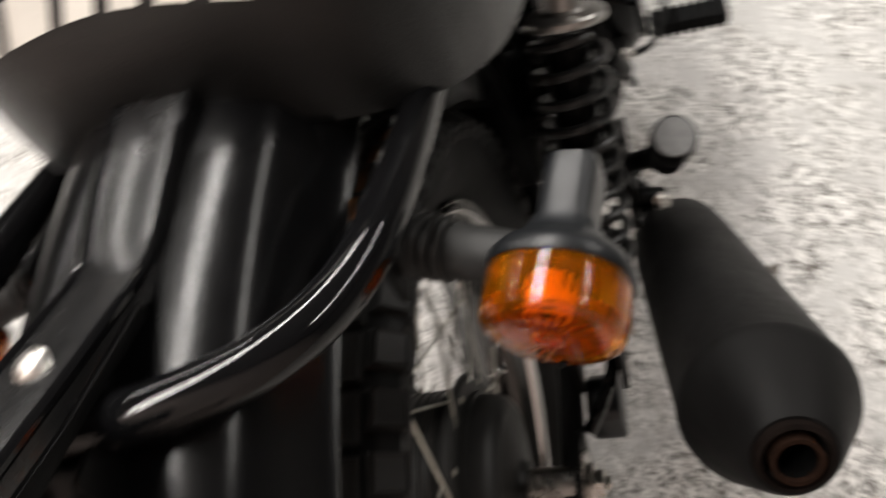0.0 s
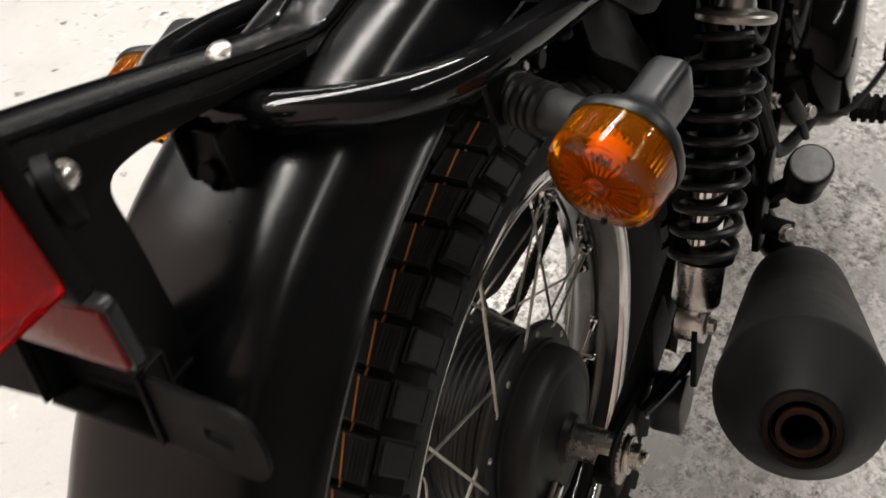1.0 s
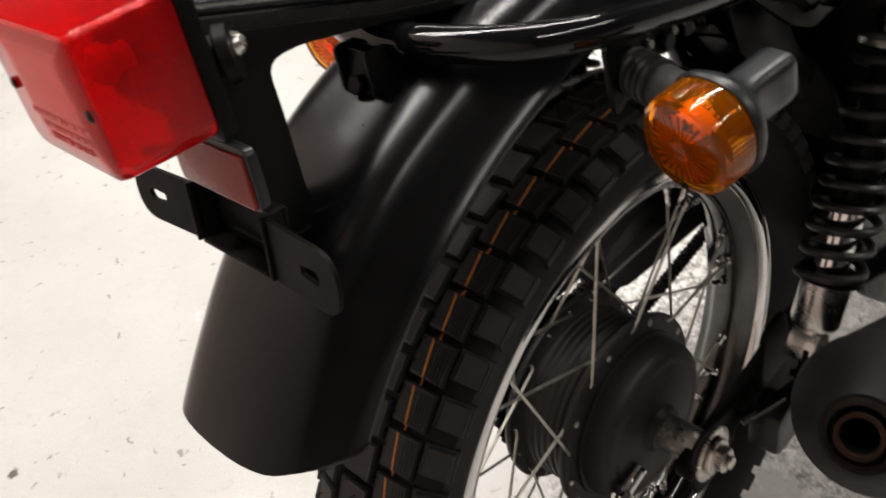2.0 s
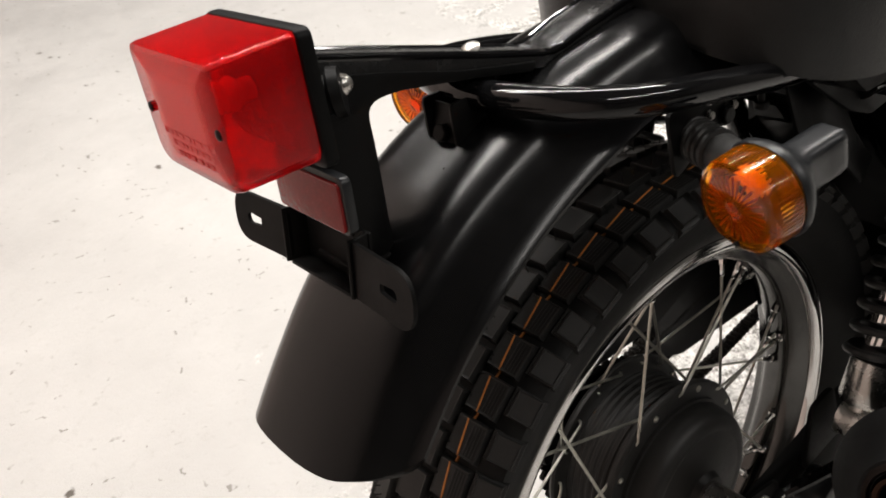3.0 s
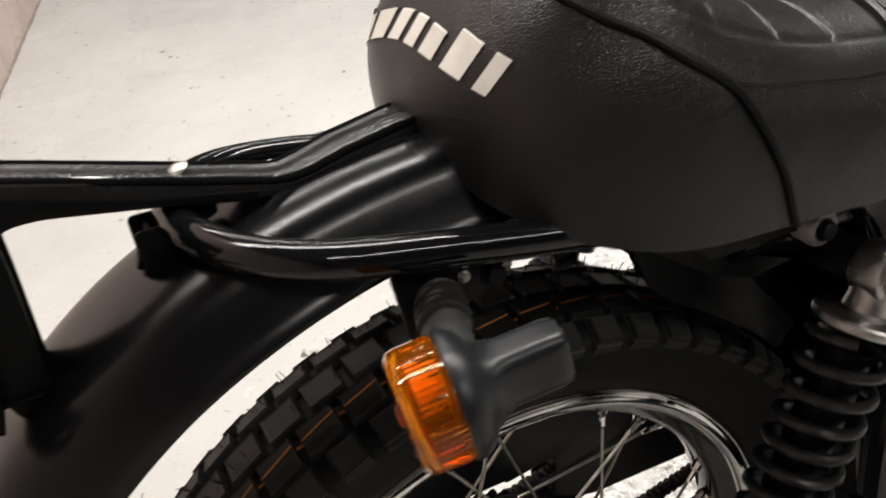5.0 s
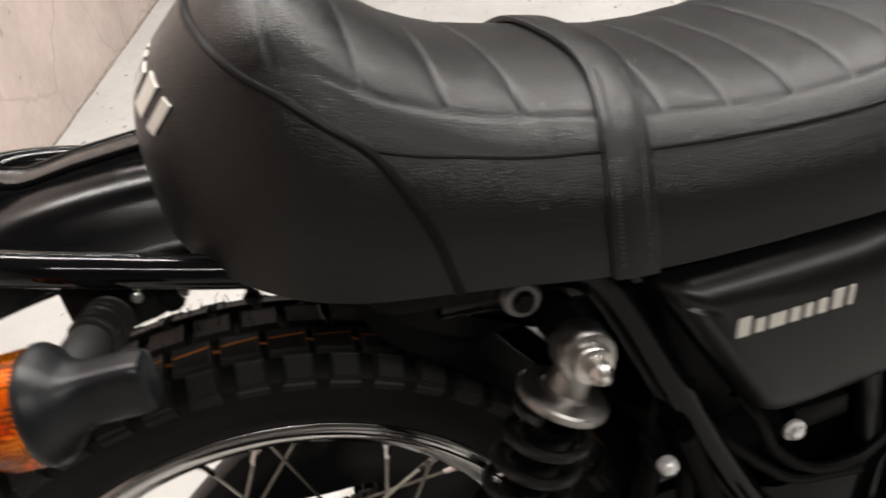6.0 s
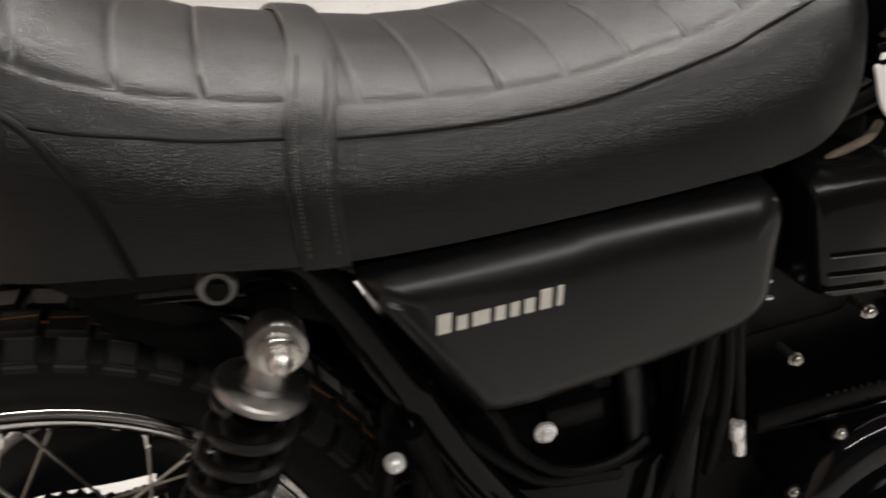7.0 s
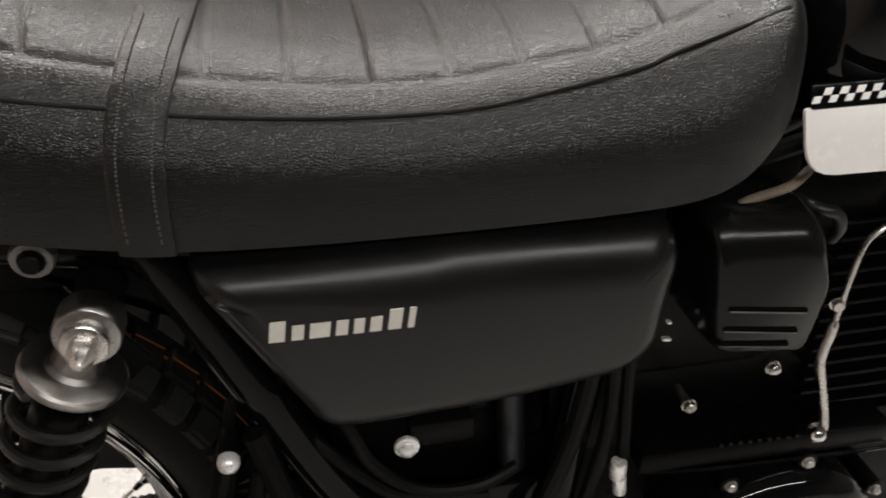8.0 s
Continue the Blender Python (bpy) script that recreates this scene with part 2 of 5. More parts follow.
HOLDER = material("matt_black_steel", (0.0035, 0.0034, 0.0033), 0.55, 0, 0.2, 30, 0.1, 900, spec=0.08)
# grey of the washer, also used as painted glint on the cover's slot lips
DULL = material("grey_washer_and_lip_glint", (0.17, 0.165, 0.16), 0.5, 0.6, 0.15, 90, 0.1, 600)
THREAD = material("grey_thread", (0.055, 0.052, 0.048), 0.8, 0, 0.2, 200)
EMBLEM = material("silver_print", (0.62, 0.60, 0.55), 0.4, 0.2, 0.08, 80)
TAN = material("tan_hose", (0.16, 0.125, 0.09), 0.5, 0, 0.25, 60)
LINK = material("oily_chain", (0.010, 0.0075, 0.0055), 0.5, 0.3, 0.4, 150, 0.2, 500)
WHITE = material("white_enamel", (0.93, 0.93, 0.91), 0.25, 0, 0.04, 20)
ORANGE_LINE = material("orange_marking", (0.34, 0.12, 0.02), 0.7, 0, 0.35, 150)
ENGINE = material("engine_black", (0.0018, 0.0018, 0.0018), 0.35, 0.0, 0.2, 40, 0.2, 600, spec=0.07)
RED = lens_material("red_lens", (0.78, 0.010, 0.014), 0.06, 0.78)
REFLECTOR = material("red_reflector", (0.15, 0.008, 0.008), 0.2, 0, 0.2, 300, 0.3, 500, coat=0.1, spec=0.25)
PEG_CAP = material("worn_grey_cap", (0.13, 0.13, 0.128), 0.6, 0, 0.25, 120, 0.2, 700)
SLEEVE = material("dark_polished_steel", (0.42, 0.41, 0.39), 0.24, 1, 0.25, 60, 0.1, 600)
AMBER = lens_material("amber_lens", (1.0, 0.345, 0.008), 0.03, 0.95)
# ribs coloured darker than the lens to imitate its dark refraction lines
AMBER_RIB = lens_material("amber_rib_refraction", (0.45, 0.10, 0.004), 0.15, 0.5)
BULB = material("amber_bulb", (1.0, 0.88, 0.6), 0.22, 0.0, 0.05, 50, coat=0.5)
MIRROR_BOWL = material("lamp_reflector", (0.22, 0.11, 0.04), 0.25, 1, 0.08, 50)
LAMP_WELL = material("lamp_well", (0.075, 0.055, 0.035), 0.35, 0, 0.2, 50)
FLOOR = floor_material()
DARKWALL = material("grey_wall", (0.18, 0.175, 0.167), 0.85, 0, 0.1, 2.0, 0.2, 40)
WALL = wall_material()
JOINT = material("dirty_mortar", (0.26, 0.22, 0.19), 0.9, 0, 0.4, 30, 0.4, 60)
CEIL = material("ceiling_paint", (0.13, 0.127, 0.122), 0.85, 0, 0.06, 2.0, 0.1, 60)


# ---- mesh tools ----
def finish(bm, angle=35.0):
    bmesh.ops.remove_doubles(bm, verts=bm.verts, dist=1e-6)
    bmesh.ops.recalc_face_normals(bm, faces=bm.faces)
    me = bpy.data.meshes.new("mesh")
    bm.to_mesh(me)
    bm.free()
    me.shade_smooth()
    me.set_sharp_from_angle(angle=radians(angle))
    return me


def part(name, bm, mat, parent, label="", angle=35.0):
    """Links a bmesh, or a finished mesh, as one mesh object under a thing or a part."""
    me = bm if isinstance(bm, bpy.types.Mesh) else finish(bm, angle)
    if not me.materials:
        for m in (mat if isinstance(mat, (list, tuple)) else [mat]):
            me.materials.append(m)
    ob = new(name, me)
    ob.parent = parent
    if label:
        tagged(ob, label)
    return ob


def join(*bms):
    out = bmesh.new()
    for b in bms:
        me = bpy.data.meshes.new("tmp")
        b.to_mesh(me)
        b.free()
        out.from_mesh(me)
        bpy.data.meshes.remove(me)
    return out


def moved(bm, m):
    bmesh.ops.transform(bm, matrix=m, verts=bm.verts)
    return bm


def box(sx, sy, sz, bevel=0.0, seg=2):
    bm = bmesh.new()
    bmesh.ops.create_cube(bm, size=1.0, matrix=Matrix.Diagonal((sx, sy, sz, 1)))
    if bevel:
        bmesh.ops.bevel(bm, geom=bm.edges[:], offset=bevel, segments=seg, affect="EDGES", profile=0.5)
    return bm


def grid_rings(rings, closed=True, cap=True):
    """A skin over rings of points, each with the same count."""
    bm = bmesh.new()
    vs = [[bm.verts.new(p) for p in r] for r in rings]
    n = len(vs[0])
    for a, b in zip(vs, vs[1:]):
        for i in range(n if closed else n - 1):
            j = (i + 1) % n
            bm.faces.new((a[i], a[j], b[j], b[i]))
    if cap and closed:
        bm.faces.new(vs[0][::-1])
        bm.faces.new(vs[-1])
    return bm


def axis_frame(d):
    d = Vector(d).normalized()
    u = d.orthogonal().normalized()
    return d, u, d.cross(u)


def rod(p0, p1, profile, seg=20, cap=True):
    """A turned piece along p0 to p1; profile: (share of the way, radius)."""
    p0, p1 = Vector(p0), Vector(p1)
    d, u, v = axis_frame(p1 - p0)
    rings = []
    for s, r in profile:
        c = p0 + (p1 - p0) * s
        rings.append([c + (u * math.cos(a) + v * math.sin(a)) * max(r, 1e-5) for a in (2 * math.pi * k / seg for k in range(seg))])
    return grid_rings(rings, cap=cap)


def cylinder(p0, p1, r, bevel=0.001, seg=20):
    length = (Vector(p1) - Vector(p0)).length
    b = min(bevel / length, 0.3)
    return rod(p0, p1, [(0, r - bevel), (b * 0.3, r - bevel * 0.3), (b, r), (1 - b, r), (1 - b * 0.3, r - bevel * 0.3), (1, r - bevel)], seg)


def smooth_path(pts, steps=8):
    pts = [Vector(p) for p in pts]
    out = []
    for i in range(len(pts) - 1):
        a, b, c, d = pts[max(i - 1, 0)], pts[i], pts[i + 1], pts[min(i + 2, len(pts) - 1)]
        for k in range(steps):
            t = k / steps
            out.append(0.5 * ((2 * b) + (c - a) * t + (2 * a - 5 * b + 4 * c - d) * t * t + (3 * b - a - 3 * c + d) * t ** 3))
    out.append(pts[-1])
    return out


def sweep(pts, r, seg=12, flat=1.0, close=False):
    """A tube along points; r may be a function of the share of the way."""
    pts = [Vector(p) for p in pts]
    n = len(pts)
    rings, u = [], None
    for i, p in enumerate(pts):
        d = (pts[min(i + 1, n - 1)] - pts[max(i - 1, 0)]).normalized()
        u = d.orthogonal().normalized() if u is None else (u - d * u.dot(d)).normalized()
        v = d.cross(u)
        rad = r(i / (n - 1)) if callable(r) else r
        rings.append([p + (u * math.cos(a) + v * math.sin(a) * flat) * rad for a in (2 * math.pi * k / seg for k in range(seg))])
    return grid_rings(rings, cap=not close)


def tube(pts, r, seg=12, steps=8):
    return sweep(smooth_path(pts, steps), r, seg)


def revolve(profile, seg=96, start=0.0, end=360.0):
    """Turns (radius, y) points about the wheel's axle (the y axis)."""
    full = abs(end - start) >= 359.9
    n = seg if full else seg + 1
    bm = bmesh.new()
    cols = []
    for k in range(n):
        a = radians(start + (end - start) * k / seg)
        cols.append([bm.verts.new((r * math.cos(a), y, r * math.sin(a))) for r, y in profile])
    for k in range(seg):
        a, b = cols[k], cols[(k + 1) % n]
        for i in range(len(profile) - 1):
            bm.faces.new((a[i], a[i + 1], b[i + 1], b[i]))
    return bm


def rounded(outline, radius, seg=4):
    """Rounds the corners of a flat outline of (a, b) points; radius: one, or one for each corner."""
    out, n = [], len(outline)
    for i in range(n):
        r = radius[i] if isinstance(radius, (list, tuple)) else radius
        p, a, b = Vector(outline[i]), Vector(outline[i - 1]), Vector(outline[(i + 1) % n])
        da, db = (a - p), (b - p)
        r = min(r, da.length * 0.48, db.length * 0.48)
        if r <= 1e-6:
            out.append(tuple(p))
            continue
        p0, p1 = p + da.normalized() * r, p + db.normalized() * r
        for k in range(seg + 1):
            t = k / seg
            q = p0.lerp(p, t).lerp(p.lerp(p1, t), t)
            out.append((q.x, q.y))
    return out


def slab(outline, y0, y1, bevel=0.001, holes=()):
    """A plate in the side plane: outline of (x, z), from y0 to y1, with bevelled rims."""
    bm = bmesh.new()
    vs = [bm.verts.new((x, y0, z)) for x, z in outline]
    f = bm.faces.new(vs)
    ext = bmesh.ops.extrude_face_region(bm, geom=[f])
    top = [e for e in ext["geom"] if isinstance(e, bmesh.types.BMVert)]
    bmesh.ops.translate(bm, vec=(0, y1 - y0, 0), verts=top)
    if bevel:
        rim = [e for e in bm.edges if abs(e.verts[0].co.y - e.verts[1].co.y) < 1e-7]
        bmesh.ops.bevel(bm, geom=rim, offset=bevel, segments=2, affect="EDGES", profile=0.5)
    return bm


def hexagon(c, d, r, h, dome=0.0):
    """A bolt head or nut at c, pointing along d."""
    c = Vector(c)
    d, u, v = axis_frame(d)
    rings = []
    prof = [(0, r * 1.25), (h * 0.12, r * 1.25), (h * 0.12, r), (h * 0.85, r), (h, r * 0.86)]
    if dome:
        prof += [(h + dome * 0.6, r * 0.6), (h + dome, r * 0.15)]
    for s, q in prof:
        n = []
        for k in range(12):
            a = math.pi * k / 6
            rr = q * (1.0 if k % 2 == 0 else 0.93) if q <= r else q
            n.append(c + d * s + (u * math.cos(a) + v * math.sin(a)) * rr)
        rings.append(n)
    return grid_rings(rings)


def mirror_y(bm):
    bmesh.ops.transform(bm, matrix=Matrix.Diagonal((1, -1, 1, 1)), verts=bm.verts)
    bmesh.ops.reverse_faces(bm, faces=bm.faces)
    return bm


def lerp_table(tab, x):
    """Smooth value from a table of (x, value)."""
    if x <= tab[0][0]:
        return tab[0][1]
    if x >= tab[-1][0]:
        return tab[-1][1]
    n = len(tab)
    for i in range(n - 1):
        if tab[i][0] <= x <= tab[i + 1][0]:
            x0, y0 = tab[i]
            x1, y1 = tab[i + 1]
            m0 = (y1 - tab[i - 1][1]) / (x1 - tab[i - 1][0]) if i else (y1 - y0) / (x1 - x0)
            m1 = (tab[i + 2][1] - y0) / (tab[i + 2][0] - x0) if i + 2 < n else (y1 - y0) / (x1 - x0)
            h = x1 - x0
            t = (x - x0) / h
            return ((2 * t ** 3 - 3 * t * t + 1) * y0 + (t ** 3 - 2 * t * t + t) * h * m0
                    + (-2 * t ** 3 + 3 * t * t) * y1 + (t ** 3 - t * t) * h * m1)


# ---- the room ----
def room():
    turn = pose(-0.435, 2.1, 0, 0, 0, WALL_TURN)
    x1, y0, y1, h = 6.0, -6.5, 5.5, 2.5

    def piece(name, sx, sy, sz, x, y, z, mat, label, category):
        ob = new(name, finish(box(sx, sy, sz)))
        ob.data.materials.append(mat)
        ob.matrix_world = turn @ pose(x, y, z)
        return tagged(ob, label, category, kind="structure")

    piece("floor", x1 + 0.4, y1 - y0 + 0.4, 0.2, x1 / 2, (y0 + y1) / 2, -0.1, FLOOR,
          "white painted concrete floor, worn and speckled with dirt", "floor")
    piece("ceiling", x1 + 0.4, y1 - y0 + 0.4, 0.2, x1 / 2, (y0 + y1) / 2, h + 0.1, CEIL, "plain painted ceiling with tube lamps", "ceiling")
    piece("wall_west", 0.2, y1 - y0, h, -0.1, (y0 + y1) / 2, h / 2, WALL, "bare pinkish plastered wall beside the floor", "wall")
    # unseen walls, added dark so that the black paint reflects little light
    piece("wall_east", 0.2, y1 - y0, h, x1 + 0.1, (y0 + y1) / 2, h / 2, DARKWALL, "unseen dark grey wall added to close the room", "wall")
    piece("wall_north", x1, 0.2, h, x1 / 2, y1 + 0.1, h / 2, DARKWALL, "unseen dark grey wall added to close the room", "wall")
    piece("wall_south", x1, 0.2, h, x1 / 2, y0 - 0.1, h / 2, DARKWALL, "unseen dark grey wall added to close the room", "wall")
    joint = bmesh.new()
    rng = random.Random(8)
    rows = []
    for k in range(241):
        y = y0 + (y1 - y0) * k / 240
        a, c = 0.004 + 0.005 * rng.random(), 0.004 + 0.005 * rng.random()
        rows.append([joint.verts.new(p) for p in ((-0.01, y, c), (0.002, y, c), (a, y, 0.0015), (a, y, -0.01))])
    for p, q in zip(rows, rows[1:]):
        for i in range(3):
            joint.faces.new((p[i], p[i + 1], q[i + 1], q[i]))
    ob = new("trim", finish(joint))
    ob.data.materials.append(JOINT)
    ob.matrix_world = turn
    tagged(ob, "dirty crumbling joint along the foot of the wall", "trim", kind="structure")


room()

# ---- the motorcycle: x ahead, y to its left, z up, from the rear axle ----
bike = tagged(new("motorcycle"), "black retro motorcycle leaning on its stand on the white floor", "motorcycle")
bike.matrix_world = Matrix.Translation((0, 0, AXLE)) @ pose(0, 0, 0, -LEAN)


def rear_wheel():
    prof = [(0.228, -0.025), (0.2350, -0.0290), (0.241, -0.0350), (0.250, -0.0425), (0.263, -0.0500), (0.276, -0.0535), (0.288, -0.0530),
            (0.2940, -0.047), (0.2970, -0.036), (0.2985, -0.02), (0.3000, 0.0)]
    prof = prof + [(r, -y) for r, y in prof[-2::-1]]
    tyre = part("rear_tyre", revolve(prof, 144), RUBBER, bike, "black rubber tyre with square tread blocks")
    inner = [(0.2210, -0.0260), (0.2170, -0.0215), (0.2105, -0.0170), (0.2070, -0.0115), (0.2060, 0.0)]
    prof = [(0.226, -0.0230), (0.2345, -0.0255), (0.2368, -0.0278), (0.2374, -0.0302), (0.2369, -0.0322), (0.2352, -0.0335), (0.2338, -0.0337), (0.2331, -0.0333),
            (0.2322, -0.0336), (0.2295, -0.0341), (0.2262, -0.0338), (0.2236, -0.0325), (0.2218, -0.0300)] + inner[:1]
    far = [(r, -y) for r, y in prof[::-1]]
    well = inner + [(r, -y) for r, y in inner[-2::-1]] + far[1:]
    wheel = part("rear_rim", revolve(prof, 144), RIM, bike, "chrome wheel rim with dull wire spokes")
    # well and far flange coloured dark in place of what they would reflect
    part("rim_well", revolve(well, 144), RIM_WELL, wheel, "rim well and far flange, dark reflections put into the colour")
    # hub: spoke flanges, ribbed drum, smooth cover on the right
    hub_prof = [(0.012, -0.059), (0.020, -0.058), (0.0235, -0.0525), (0.030, -0.0505), (0.055, -0.0490), (0.0585, -0.0478), (0.0605, -0.0478), (0.0630, -0.0485), (0.0690, -0.0470), (0.0740, -0.0430), (0.0762, -0.0370), (0.077, -0.0250),
                (0.0800, -0.0245), (0.0800, -0.0210), (0.0945, -0.0205), (0.0955, -0.0185), (0.0955, -0.0150), (0.0945, -0.0130), (0.0820, -0.0125)]
    y = -0.011
    for k in range(7):
        hub_prof += [(0.0818, y), (0.0829, y + 0.0015), (0.0829, y + 0.0035), (0.0818, y + 0.005)]
        y += 0.0072
    hub_prof += [(0.086, 0.040), (0.0945, 0.041), (0.0955, 0.044), (0.0945, 0.047), (0.07, 0.048), (0.03, 0.053), (0.012, 0.055)]
    hub = part("rear_hub", revolve(hub_prof, 96), HUB, bike, "black drum brake hub with ribs")
    for k in range(9):
        a = radians(40 * k + 59.3)
        c = Vector((0.0885 * math.cos(a), -0.0203, 0.0885 * math.sin(a)))
        part("rivet", rod(c, c + Vector((0, -0.0022, 0)), [(0, 0.0034), (0.6, 0.003), (1, 0.001)], 10), SPOKE, hub)
    # axle, spacer, nut
    part("axle_spacer", rod((0, -0.055, 0), (0, -0.096, 0), [(0, 0.0135), (0.05, 0.0155), (0.95, 0.0155), (1, 0.014)], 28), STEEL, bike,
         "dull steel axle spacer")
    part("axle_nut", join(hexagon((0, -0.108, 0), (0, -1, 0), 0.0115, 0.009), cylinder((0, -0.104, 0), (0, -0.1085, 0), 0.0165),
                          cylinder((0, -0.117, 0), (0, -0.121, 0), 0.0058)), STEEL, bike, "zinc plated axle nut with washer")
    teeth = []
    for k in range(40):
        a = radians(9 * k)
        for q, rr in ((0.0, 0.0235), (0.35, 0.0258), (0.65, 0.0258), (1.0, 0.0235)):
            b = a + radians(9) * q
            teeth.append((rr * math.cos(b), rr * math.sin(b)))
    part("chain_adjuster", slab(teeth, -0.1035, -0.1005, 0.0004), STEEL, bike, "toothed steel chain adjuster cam")
    # spokes: 18 on either flange, every other one hooked in from the outside
    for side, yh, yr, hooked, buried in ((-1, -0.0215, -0.004, (38.3, -34.5), (59.3, 37.0)), (1, 0.044, 0.004, (22.0, -27.5), (42.0, 41.0))):
        for k in range(18):
            first, lead = (hooked, buried)[k % 2]
            ah, ar = radians(first + 40 * (k // 2)), radians(first + lead + 40 * (k // 2))
            yy = yh + (0.0075 if k % 2 else 0.0) * (1 if side < 0 else -1)
            p0 = Vector((0.089 * math.cos(ah), yy, 0.089 * math.sin(ah)))
            p1 = Vector((0.206 * math.cos(ar), yr, 0.206 * math.sin(ar)))
            d = (p1 - p0).normalized()
            inn = Vector((0, 0.006 if side < 0 else -0.006, 0)) * (-1 if k % 2 else 1)
            part("spoke", sweep([p0 + inn, p0 + inn * 0.3, p0 + d * 0.004, p0 + d * 0.02, p1], 0.0014, 7), SPOKE, wheel)
            part("nipple", rod(p1 - d * 0.017, p1 + d * 0.004, [(0, 0.0019), (0.1, 0.0026), (0.55, 0.0029), (0.6, 0.0042), (1, 0.0046)], 8), CHROME, wheel)
    # moulding hairs on the tyre
    hairs = []
    rng = random.Random(3)
    for k in range(170):
        a = radians(40 + 110 * k / 170 + rng.uniform(-0.6, 0.6))
        yb = rng.choice((-0.012, 0.004, 0.018, 0.034, 0.04))
        r0 = 0.305 - abs(yb) * 0.12
        p = Vector((r0 * math.cos(a), yb, r0 * math.sin(a)))
        q = p + Vector((math.cos(a) + rng.uniform(-.3, .3), rng.uniform(-.2, .2), math.sin(a))).normalized() * rng.uniform(0.006, 0.012)
        hairs.append(rod(p, q, [(0, 0.0005), (1, 0.0003)], 4))
    tagged(part("tyre_hair", join(*hairs), RUBBER, tyre, "fine moulding hairs on the tyre"), kind="stuff")
    return tyre, wheel


def tread_block(cx, half_w, half_l, base, height, tilt, stripe=0.0, step=False):
    """One tread block at the top of the wheel: cx across, tilt of its face in degrees."""
    bm = bmesh.new()
    lay = [(1.10, 1.06, -0.004), (1.0, 0.98, height * 0.78), (0.95, 0.94, height), (0.84, 0.83, height - 0.0006)]
    if step:
        lay = [(1.30, 1.08, -0.004), (1.24, 1.05, height * 0.42), (1.02, 0.99, height * 0.46), (0.99, 0.96, height * 0.86), (0.93, 0.92, height), (0.82, 0.82, height - 0.0006)]
    rings = []
    for sw, sl, h in lay:
        rings.append([bm.verts.new((sx * half_l * sl, sy * half_w * sw, h)) for sx, sy in ((-1, -1), (1, -1), (1, 1), (-1, 1))])
    for a, b in zip(rings, rings[1:]):
        for i in range(4):
            bm.faces.new((a[i], a[(i + 1) % 4], b[(i + 1) % 4], b[i]))
    bm.faces.new(rings[-1])

    def line(p0, p1, h, w=0.0006):
        vs = []
        for x, yy in (p0, p1):
            vs.append([bm.verts.new((x, yy - w, h - 0.0015)), bm.verts.new((x, yy - w, h)), bm.verts.new((x, yy + w, h)), bm.verts.new((x, yy + w, h - 0.0015))])
        for k in range(3):
            f = bm.faces.new((vs[0][k], vs[0][k + 1], vs[1][k + 1], vs[1][k]))
            f.material_index = 1

    if stripe:
        # a moulding line over the block, stepping down into the groove behind it
        line((-half_l * 0.97, stripe - 0.0014), (half_l * 0.97, stripe + 0.0018), height)
        line((half_l, stripe + 0.0004), (half_l + 0.0082, stripe - 0.0012), height * 0.42)
        # fine cuts beside the line
        for k in range(4):
            vs = [bm.verts.new(p) for p in ((-half_l * 0.8, -half_w * (0.1 + 0.2 * k), height - 0.0001), (half_l * 0.8, -half_w * (0.1 + 0.2 * k), height - 0.0001),
                                            (half_l * 0.8, -half_w * (0.15 + 0.2 * k), height + 0.0003), (-half_l * 0.8, -half_w * (0.15 + 0.2 * k), height + 0.0003))]
            bm.faces.new(vs)
    bmesh.ops.recalc_face_normals(bm, faces=bm.faces)
    m = Matrix.Translation((0, cx, base)) @ Matrix.Rotation(radians(tilt), 4, "X")
    bmesh.ops.transform(bm, matrix=m, verts=bm.verts)
    me = bpy.data.meshes.new("tread_block")
    bm.to_mesh(me)
    bm.free()
    for mm in (TREAD, ORANGE_LINE):
        me.materials.append(mm)
    return me


def tread(tyre):
    rows = [(tread_block(-0.0225, 0.0130, 0.0132, 0.2965, 0.0072, 6, 0.0030), 0.6),
            (tread_block(-0.0462, 0.0090, 0.0098, 0.2902, 0.0085, 36, step=True), 1.5),
            (tread_block(0.0070, 0.0125, 0.0130, 0.2985, 0.0075, 0), 3.4),
            (tread_block(0.0340, 0.0105, 0.0130, 0.2960, 0.0078, -16), 0.4),
            (tread_block(0.0495, 0.0078, 0.0100, 0.2885, 0.0085, -45, step=True), 3.4)]
    for me, off in rows:
        for k in range(60):
            ob = new("tread_block", me)
            ob.parent = tyre
            ob.matrix_basis = Matrix.Rotation(radians(k * 6 + off), 4, "Y")


